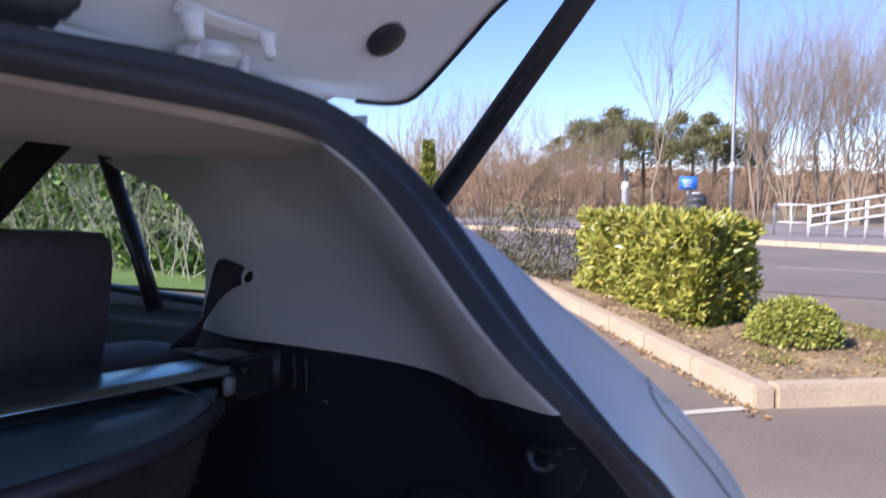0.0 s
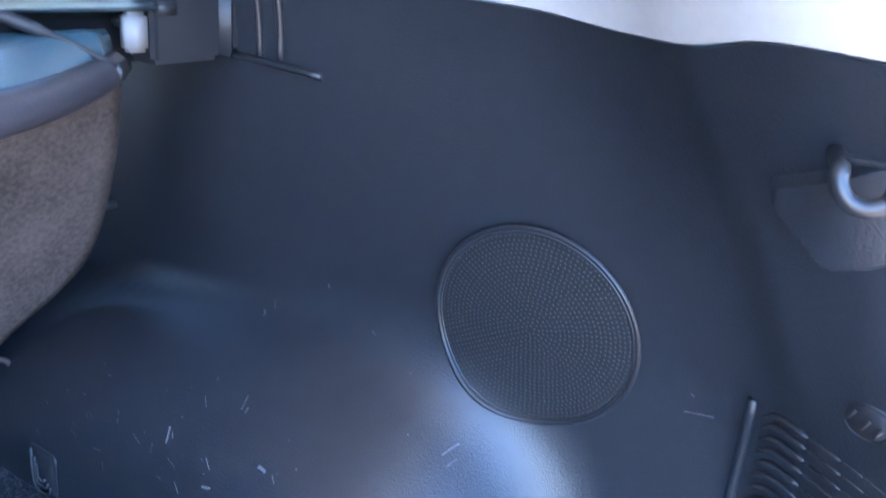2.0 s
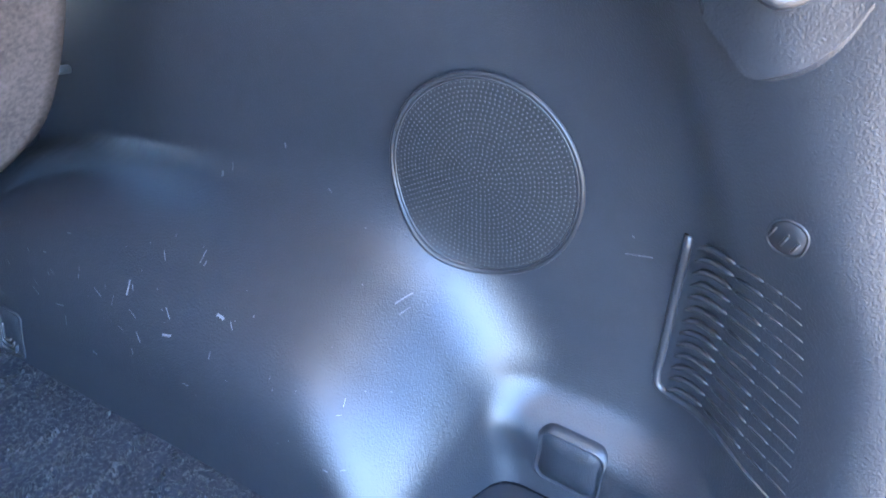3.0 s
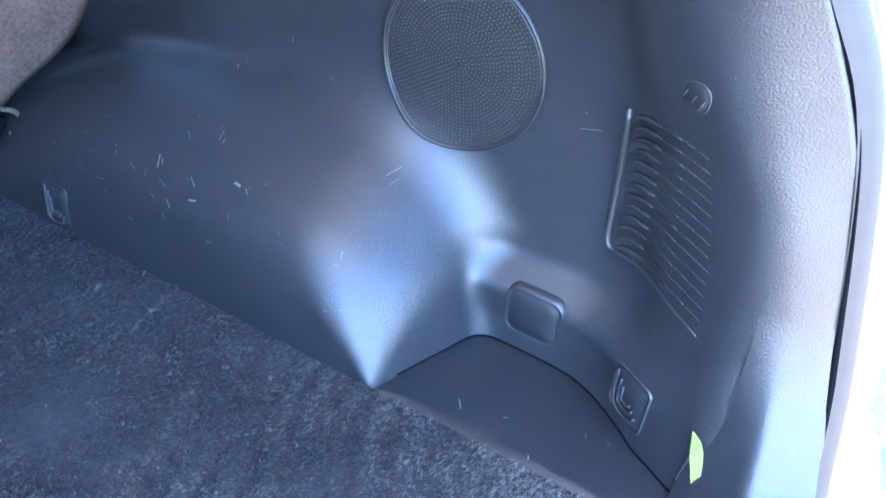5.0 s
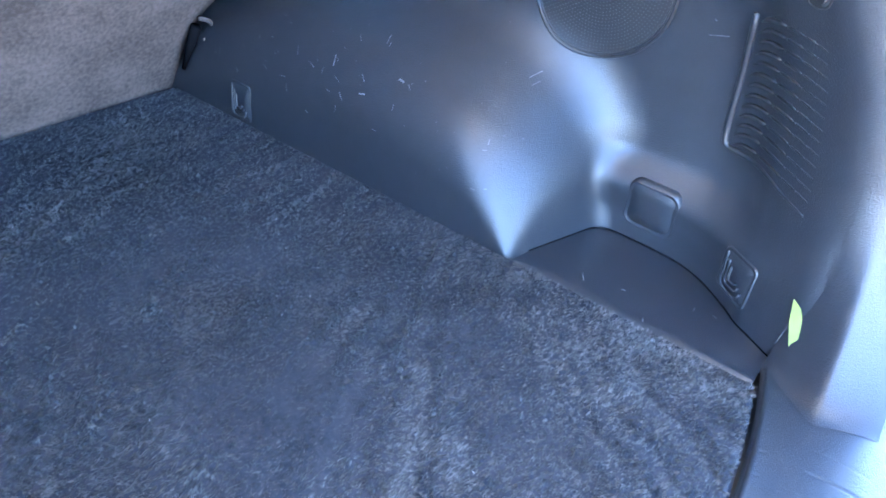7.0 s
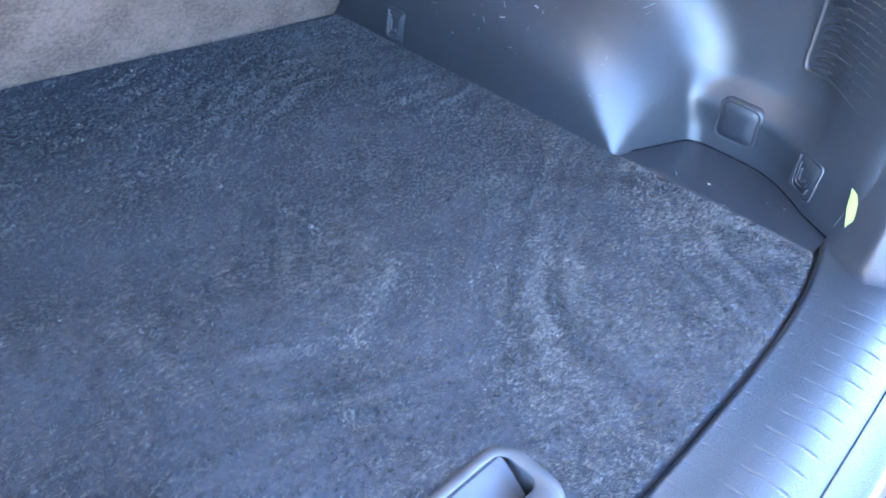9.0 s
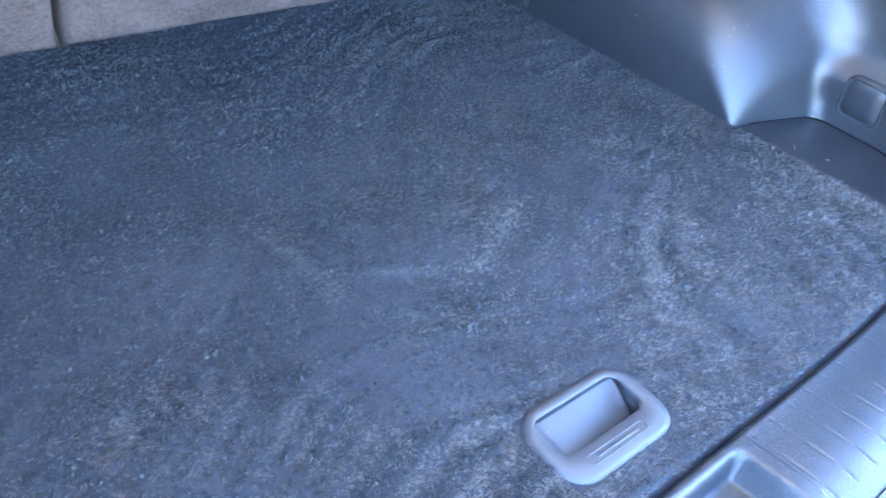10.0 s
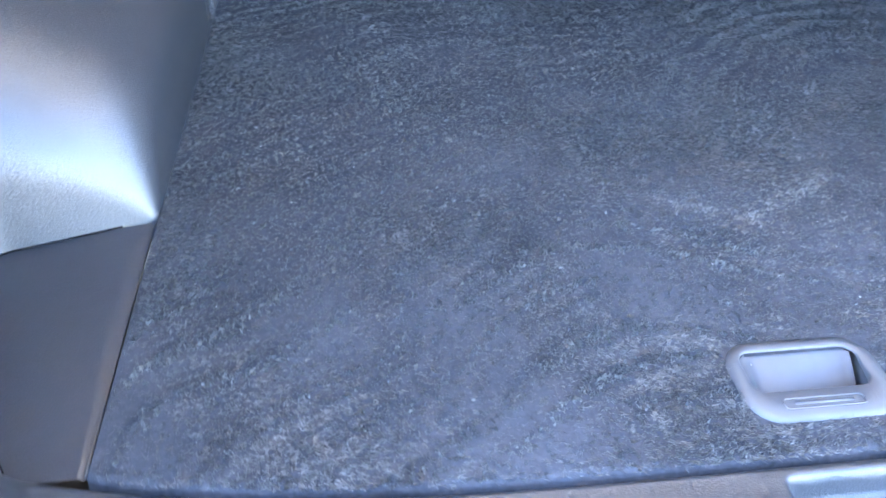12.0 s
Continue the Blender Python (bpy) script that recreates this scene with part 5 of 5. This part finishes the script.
for k in range(8):
    d = new("dash", dash_mesh)
    d.parent = lines
    d.matrix_basis = level(15.4 + 0.027 * (6 * k - 12), 0.9 + 6 * k - 12, -0.006, -1.5)
d = new("bay_line", bpy.data.meshes.new("bay_line"))
bm = sheet([(3.9, 1.75), (5.0, 0.72), (5.05, 0.78), (3.95, 1.82)], -0.014)
bm.to_mesh(d.data)
bm.free()
d.data.materials.append(M_LINE)
d.parent = lines


def leaves(rng, place, n, size, narrow=0.45):
    """n folded leaves: place(rng) gives a place and an outward direction."""
    vs, fs = [], []
    for _ in range(n):
        p, out = place(rng)
        d = (Vector(out) * 0.8 + Vector((rng.gauss(0, 0.7), rng.gauss(0, 0.7), rng.gauss(0.15, 0.6)))).normalized()
        w = d.cross(Vector((rng.gauss(0, 1), rng.gauss(0, 1), rng.gauss(0, 1)))).normalized()
        up = w.cross(d)
        s = size * rng.uniform(0.6, 1.25)
        q = len(vs)
        vs += [p, p + d * s * 0.5 + w * s * narrow * 0.5 + up * s * 0.12, p + d * s, p + d * s * 0.5 - w * s * narrow * 0.5 + up * s * 0.12]
        fs += [(q, q + 1, q + 2), (q, q + 2, q + 3)]
    me = bpy.data.meshes.new("leaves")
    me.from_pydata([tuple(v) for v in vs], [], fs)
    return me


# dead leaves and bark on the bed and along the kerb
litter = thing("leaf_litter", "scattered dead leaves and bark chips on the bed", "leaf litter", kind="stuff", m=Matrix())
def litter_place(r):
    a, b = r.uniform(0.15, 4.5), r.uniform(0.15, 2.3)
    if r.random() < 0.12:
        a, b = r.uniform(-0.25, 3.0), r.uniform(-0.12, -0.01)
        return bed(a, b, -0.012), Vector((r.gauss(0, 1), r.gauss(0, 1), 0.1))
    return bed(a, b, 0.115 + r.uniform(0, 0.012)), Vector((r.gauss(0, 1.5), r.gauss(0, 1.5), 0.1))


part_mesh("dead_leaves", leaves(random.Random(77), litter_place, 2600, 0.045, 0.5), leaf_mat("dead_leaf", (0.12, 0.07, 0.03), (0.42, 0.30, 0.13), 0.8), litter, "", False, "stuff")
tuft_mat = leaf_mat("moss_blade", (0.10, 0.11, 0.02), (0.28, 0.26, 0.06), 0.7)
moss = thing("moss_patch", "patchy moss and weeds on the planting bed", "moss", kind="stuff", m=Matrix())
def moss_place(r):
    a, b = r.uniform(0.12, 3.2), r.uniform(0.5, 2.3)
    return (bed(a, b, 0.10), Vector((0, 0, 0.8))) if noise.noise((a * 1.6, b * 1.6, 9)) > 0.02 else moss_place(r)


part_mesh("blades", leaves(random.Random(78), moss_place, 6000, 0.045, 0.2), tuft_mat, moss, "", False, "stuff")

# clipped laurel hedge
hedge = thing("laurel_hedge", "clipped yellow-green laurel hedge in the planting bed", "hedge", m=Matrix())
HN, HU, HV = Vector((7.0, 1.5, 0)), Vector((2.35, 2.05, 0)), Vector((0.80, -0.36, 0))
def hedge_place(r):
    a, b, z = r.random(), r.random(), r.random()
    f = r.choice("fffeetti")
    if f == "f":
        b = r.uniform(0, 0.15)
    elif f == "e":
        a = r.uniform(0, 0.05)
    elif f == "t":
        z = r.uniform(0.92, 1.0)
    bump = 0.16 * noise.noise((a * 8, b * 4, z * 4))
    tuck = 0.14 * max(0, 0.45 - z)
    p = HN + HU * (a + tuck * 0.3) + HV * (b + bump + tuck * (1 - b)) + Vector((0, 0, 0.10 + z * (0.99 + 0.16 * noise.noise((a * 9, b * 4, 1)))))
    if noise.noise(p * 3.1) < -0.24 and r.random() < 0.8:
        return hedge_place(r)
    return p, HV * (b - 0.5) * 1.6 + HU.normalized() * (a - 0.5) + Vector((0, 0, z * 0.7))


part_mesh("foliage", leaves(random.Random(7), hedge_place, 13500, 0.125, 0.38), M_LAUREL, hedge, "glossy laurel leaves", False, "stuff")
bm = bmesh.new()
rs = random.Random(3)
for k in range(26):
    p = HN + HU * rs.uniform(0.05, 0.95) + HV * rs.uniform(0.3, 0.8) + Vector((0, 0, 0.07))
    tube(bm, [p, p + Vector((rs.gauss(0, 0.08), rs.gauss(0, 0.08), 0.5)), p + Vector((rs.gauss(0, 0.2), rs.gauss(0, 0.2), 1.0))], [0.018, 0.012, 0.005], 5)
part("stem_tangle", bm, M_BARK, hedge, "", True, "stuff")

shrub = thing("box_shrub", "low rounded yellow-green shrub beside the hedge", "shrub", m=Matrix.Translation((6.80, 0.66, -0.03)))
def ball_place(r, rx=0.37, ry=0.37, h=0.33, z0=0.08):
    th, ph = r.uniform(0, math.tau), math.acos(r.uniform(-0.3, 1))
    d = Vector((math.sin(ph) * math.cos(th), math.sin(ph) * math.sin(th), math.cos(ph)))
    k = r.uniform(0.72, 1.0) * (1 + 0.16 * noise.noise(d * 2.2))
    return Vector((d.x * rx * k, d.y * ry * k, z0 + 0.18 + d.z * h * 0.8 * k)), d


part_mesh("foliage", leaves(random.Random(9), ball_place, 4500, 0.05), M_BOX, shrub, "small pale leaves", False, "stuff")


def branch(bm, rng, p, d, length, r, depth, spread=0.5, sides=4, lift=0.25, kids=(3, 5), limbs=None):
    """A limb that forks into finer ones."""
    pts, rs, q = [p], [r], p
    n = 4 if depth > 1 else 3
    for k in range(n):
        d = (d + Vector((rng.gauss(0, 0.13), rng.gauss(0, 0.13), rng.gauss(0.04, 0.08)))).normalized()
        q = q + d * length / n
        pts.append(q)
        rs.append(r * (1 - 0.75 * (k + 1) / n))
    tube(bm, pts, rs, sides if depth > 1 else 3, cap=False)
    if depth > 0:
        for _ in range(rng.randint(*kids)):
            t = rng.uniform(0.3, 1.0)
            i = min(n - 1, int(t * n))
            s = pts[i].lerp(pts[i + 1], t * n - i)
            nd = (d + Vector((rng.gauss(0, spread), rng.gauss(0, spread), rng.gauss(lift, 0.2)))).normalized()
            branch(bm if limbs is None else limbs, rng, s, nd, length * rng.uniform(0.45, 0.65), r * 0.45 * (1 - 0.4 * t), depth - 1, spread, sides, lift, kids)


def bare_tree(name, seed, h, stems, depth, r, material, label, category, spread=0.45, kids=(3, 5)):
    t = thing(name, label, category, "bare trees", m=Matrix.Translation((0, 0, -500)))
    rng = random.Random(seed)
    bm, limbs = bmesh.new(), bmesh.new()
    for k in range(stems):
        a = rng.uniform(0, math.tau)
        o = Vector((math.cos(a), math.sin(a), 0)) * (0.25 * (stems > 1) * rng.random())
        lean = Vector((math.cos(a), math.sin(a), 0)) * (0.20 if name == "birch_tree" else 0.42) * (1 if stems > 1 else 0.15)
        branch(bm, rng, o, (Vector((0, 0, 1)) + lean).normalized(), h * rng.uniform(0.55, 0.7), r, depth, spread, 5, 0.35, kids, limbs)
    part("trunk", bm, material, t)
    part("crown", limbs, material, t)
    return t


birch = [bare_tree("birch_tree", 20 + k, 10.2, 9, 3, 0.052, M_BIRCH, "tall bare birch with several pale stems", "tree", 0.34, (6, 8)) for k in range(2)]
brush = [bare_tree("winter_scrub", 40 + k, 5.2, 10, 2, 0.028, M_BRUSH, "leafless brown scrub tree", "tree", 0.55, (5, 8)) for k in range(3)]
slim = bare_tree("birch_tree", 60, 11.5, 1, 3, 0.09, M_BIRCH, "slender bare birch standing alone", "tree", 0.36, (8, 11))
# polar places round the first stand of the camera: bearing in degrees, distance
def polar(az, d):
    return (math.cos(radians(az)) * d - 0.1, math.sin(radians(az)) * d)


rng = random.Random(12)
spots = [(birch[k % 2], az, d, 1.0) for k, (az, d) in enumerate(((8.4, 42), (6.4, 40), (4.3, 43), (2.2, 40), (0.3, 43), (-2.0, 44), (-5, 46)))]
spots += [(slim, 15.6, 40, 1.0), (slim, 22.6, 44, 0.66), (slim, 27.8, 42, 0.78), (slim, 25.2, 46, 0.72), (slim, 30.5, 44, 0.68), (slim, 33.5, 46, 0.7), (slim, 19.4, 46, 0.6)]
for k in range(46):
    az = 9 + 31 * k / 45 + rng.uniform(-0.5, 0.5)
    spots.append((brush[k % 3], az, rng.uniform(44, 58) - (9 if az > 20 else 0), rng.uniform(0.7, 1.25) * (0.95 if az > 19 else 0.62)))
for k in range(12):
    spots.append((brush[k % 3], -9 + 1.5 * k, 60 + rng.uniform(-4, 6), rng.uniform(0.6, 0.9)))
used = set()
for t, az, d, s in spots:
    m = Matrix.Translation((*polar(az, d), 0)) @ pose(0, 0, 0, 0, 0, rng.uniform(0, 360)) @ Matrix.Scale(s, 4)
    if t.name in used:
        copy_thing(t, m).scale = (s, s, s)
    else:
        t.matrix_basis = m
        used.add(t.name)

# pines behind the scrub
def pine(seed, h):
    t = thing("pine_tree", "dark green pine with a bare trunk", "tree", "pines", m=Matrix.Translation((0, 0, -500)))
    rng = random.Random(seed)
    bm = bmesh.new()
    tube(bm, [(0, 0, 0), (0.1, 0.05, h * 0.5), (0.05, 0, h * 0.9)], [0.22, 0.17, 0.06], 7)
    clumps = []
    for k in range(16):
        z, a = h * rng.uniform(0.52, 0.97), rng.uniform(0, math.tau)
        l = (1.1 - z / h) * h * 0.42 + 0.5
        e = Vector((math.cos(a) * l, math.sin(a) * l, z + 0.3))
        tube(bm, [(0.05, 0, z - 0.3), (e.x * 0.6, e.y * 0.6, z), tuple(e)], [0.07, 0.045, 0.02], 5)
        clumps += [(e * f + Vector((0, 0, z * (1 - f))), rng.uniform(0.45, 1.05)) for f in (0.5, 0.8, 1.0)]
    part("trunk", bm, M_BARK, t)
    def place(r):
        c, s = r.choice(clumps)
        d = Vector((r.gauss(0, 1), r.gauss(0, 1), r.gauss(0, 0.6))).normalized()
        return c + d * s * r.uniform(0.3, 1), d + Vector((0, 0, 0.6))
    part_mesh("crown", leaves(rng, place, 5200, 0.30, 0.30), M_PINE, t, "", False, "stuff")
    return t


pines = [pine(5, 8.3), pine(8, 7.8)]
for k, (az, d, s) in enumerate(((19.3, 66, 0.92), (17.9, 70, 1.14), (16.4, 73, 0.98), (14.6, 68, 1.05), (13.0, 74, 0.94), (11.4, 70, 1.06), (20.7, 72, 0.98), (22.6, 74, 0.85), (9.2, 74, 0.85))):
    m = Matrix.Translation((*polar(az, d), 0)) @ pose(0, 0, 0, 0, 0, 70 * k) @ Matrix.Scale(s, 4)
    if k < 2:
        pines[k].matrix_basis = m
    else:
        copy_thing(pines[k % 2], m).scale = (s, s, s)

# dense far wood that closes the view
wood = thing("far_wood", "brown winter woodland in the distance", "wood", kind="stuff", m=Matrix())
def wood_place(r):
    az, d = r.uniform(-25, 120), r.uniform(72, 95)
    p = Vector((*polar(az, d), 0))
    return p + Vector((0, 0, r.random() ** 1.2 * (5.6 + 2.2 * noise.noise((az * 0.4, 0, 0)) + 1.0 * noise.noise((az * 1.6, d * 0.1, 4))))), Vector((0, 0, 0.4))


def wood_core(az, v):
    h = 4.2 + 1.3 * noise.noise((az * 0.35, 0, 2)) + 0.8 * noise.noise((az * 1.7, 0, 5))
    return Vector((*polar(az, 96 + 2 * noise.noise((az, v * 3, 0))), v * h))


part("backing_sheet", thick(grid(wood_core, lin(-25, 120, 400), lin(0, 1, 10)), 0.5), M_WOOD, wood, "", False, "stuff")
part_mesh("thicket", leaves(random.Random(2), wood_place, 70000, 0.75, 0.07), leaf_mat("winter_twigs", (0.15, 0.105, 0.062), (0.40, 0.30, 0.185), 0.9), wood, "", False, "stuff")

# tree wrapped in ivy
ivy = thing("ivy_tree", "slender bare tree wrapped in yellow-green ivy", "tree", m=Matrix.Translation((*polar(32.6, 30), 0)))
bm = bmesh.new()
rs = random.Random(51)
for k in range(3):
    branch(bm, rs, Vector((rs.gauss(0, 0.2), rs.gauss(0, 0.2), 0)), Vector((rs.gauss(0, 0.1), rs.gauss(0, 0.1), 1)).normalized(), 4.2, 0.07, 2, 0.35, 5, 0.4, (4, 6))
part("branching_trunk", bm, M_BIRCH, ivy)


def ivy_place(r):
    z, a = 3.5 * r.random() ** 0.8, r.uniform(0, math.tau)
    w = (0.75 - 0.16 * z) * (0.6 + 0.6 * abs(noise.noise((a, z * 1.4, 0)))) * r.uniform(0.6, 1.0)
    return Vector((math.cos(a) * w, math.sin(a) * w, z)), Vector((math.cos(a), math.sin(a), -0.2))


part_mesh("ivy_leaves", leaves(random.Random(52), ivy_place, 4200, 0.13, 0.7), M_BOX, ivy, "yellow-green ivy leaves", False, "stuff")

# brambles by the kerb's end
bramble = thing("bramble_bush", "dark straggly bramble bush behind the kerb", "shrub", m=Matrix.Translation((10.6, 4.9, 0)))
bm = bmesh.new()
rs = random.Random(14)
for k in range(60):
    a = rs.uniform(0, math.tau)
    o = Vector((rs.gauss(0, 0.5), rs.gauss(0, 0.9), 0))
    branch(bm, rs, o, Vector((math.cos(a) * 0.6, math.sin(a) * 0.6, 1)).normalized(), rs.uniform(0.7, 1.5), 0.012, 1, 0.6, 3, 0.0, (2, 4))
part("cane_tangle", bm, M_BARK, bramble, "", True, "stuff")


def bramble_place(r):
    a, k = r.uniform(0, math.tau), math.sqrt(r.random())
    z = r.random() * 1.25 * (1 - k * k) + 0.05
    p = Vector((math.cos(a) * k * 0.9, math.sin(a) * k * 1.3, z))
    return (p, Vector((0, 0, 0.4))) if noise.noise(p * 2.5) > -0.1 else bramble_place(r)



part_mesh("foliage", leaves(rs, bramble_place, 5200, 0.07), M_DARKLEAF, bramble, "", False, "stuff")

# wild hedge along the car park, seen through the side windows
wild = thing("wild_hedge", "tangled wild hedge with pale bare twigs", "hedge", m=Matrix())
H0, H1 = Vector((5.4, 22.0, 0)), Vector((7.0, 6.6, 0))
def wild_place(r):
    t = r.random()
    z = 0.05 + r.random() * 1.95
    dep = abs(r.gauss(0, 0.55)) + 0.35 * noise.noise((t * 30, z * 1.2, 0)) + 0.12 * z
    return H0.lerp(H1, t) + Vector((0.994, 0.1, 0)) * dep + Vector((0, 0, z)), Vector((-0.75, -0.3, 0.2))


part_mesh("foliage", leaves(random.Random(31), wild_place, 27000, 0.16, 0.55), M_WILDLEAF, wild, "green hedge leaves", False, "stuff")
bm = bmesh.new()
rs = random.Random(33)
for k in range(260):
    p = H0.lerp(H1, rs.random()) + Vector((rs.gauss(0.1, 0.3), 0, 0))
    branch(bm, rs, p, Vector((rs.gauss(-0.15, 0.35), rs.gauss(0, 0.7), 1)).normalized(), rs.uniform(0.9, 2.0), 0.011, 1, 0.8, 4, 0.0, (4, 8))
part("twig_tangle", bm, M_TWIG, wild, "pale bare twigs", True, "stuff")
# dark sheet added behind the twigs for the shade inside the hedge
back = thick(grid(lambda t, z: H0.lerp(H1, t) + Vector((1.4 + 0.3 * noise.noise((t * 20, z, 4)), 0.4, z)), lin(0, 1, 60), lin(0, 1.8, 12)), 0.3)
part("backing_sheet", back, M_BARK, wild)

# street things
post = thing("lamp_post", "tall grey steel lamp post", "lamp post", m=level(*polar(10.15, 24.2)))
part("column", rod([(0, 0, 0), (0, 0, 1.9), (0, 0, 2.0), (0, 0, 8.6)], [0.08, 0.08, 0.055, 0.04], 14), M_GALV, post)
part("sleeve", rod([(0, 0, 2.07), (0, 0, 2.36)], [0.068, 0.066], 14), M_WHITE, post, "white painted band")
part("lantern", block((0.25, 0, 8.6), (0.6, 0.2, 0.12), 0.04), M_GALV, post)
pole = thing("white_post", "white post with a grey fitting on top", "post", m=level(*polar(17.6, 24.5), 0.06))
part("shaft", rod([(0, 0, 0), (0, 0, 1.5), (0, 0, 1.52), (0, 0, 1.72)], [0.115, 0.115, 0.14, 0.10], 14), M_WHITE, pole)
part("fitting", rod([(0, 0, 1.72), (0, 0, 2.02), (0, 0, 2.03), (0, 0, 2.14)], [0.05, 0.05, 0.075, 0.06], 10), M_GALV, pole)
meter = thing("pay_machine", "dark grey parking pay machine under a blue sign", "pay machine", m=level(*polar(12.55, 24.5), 0.06, 12.55))
part("cabinet", block((0, 0, 0.68), (0.4, 0.60, 1.34), 0.05, seg=3), M_DARKBOX, meter)
part("slot_panel", block((-0.205, 0, 1.12), (0.02, 0.40, 0.16), 0.01), M_GALV, meter)
part("slot", block((-0.216, 0, 1.13), (0.01, 0.32, 0.07), 0.006), M_BLACK_SMOOTH, meter)
part("cap", block((0, 0, 1.36), (0.30, 0.30, 0.05), 0.02), M_WHITE, meter, "pale cap on the cabinet")
part("pole", rod([(0.12, 0.25, 0), (0.12, 0.25, 1.9)], 0.03, 8), M_GALV, meter)
sign = part("sign_board", block((0.07, 0.25, 1.68), (0.03, 0.54, 0.40), 0.012), M_BLUE, meter, "blue sign board")
for k in range(3):
    part("writing_bar", block((0.05, 0.27, 1.77 - 0.09 * k), (0.006, 0.34 - 0.06 * k, 0.03), 0.002), M_WHITE, sign)

fence = thing("white_fence", "white painted post and rail fence with a rising handrail", "fence", m=Matrix())
run = [(*polar(az, 26.0), 0.085 * (5.03 - az)) for az in (5.03, 3.9, 2.76, 1.6, 0.45, -0.7, -1.85)]
for x, y, up in run:
    part("fence_post", block((x, y, 0.57 + up / 2), (0.09, 0.10, 0.98 + up), 0.012), M_WHITE, fence)
for (x, y, u), (x2, y2, u2) in zip(run, run[1:]):
    for hgt in (0.42, 0.72, 1.02):
        part("rail", rod([(x - 0.07, y, hgt + u), (x2 - 0.07, y2, hgt + u2)], 0.036, 6), M_WHITE, fence)
gate_rail = thing("barrier_rail", "white tubular barrier rail", "barrier", m=Matrix())
for y in (3.36, 2.86, 2.36):
    part("upright", rod([(26.2, y, 0.08), (26.2, y, 1.07)], 0.028, 8), M_WHITE, gate_rail)
part("top_rail", rod([(26.2, 3.39, 1.07), (26.2, 2.33, 1.07)], 0.03, 8), M_WHITE, gate_rail)
part("mid_rail", rod([(26.2, 3.36, 0.5), (26.2, 2.36, 0.5)], 0.025, 8), M_WHITE, gate_rail)
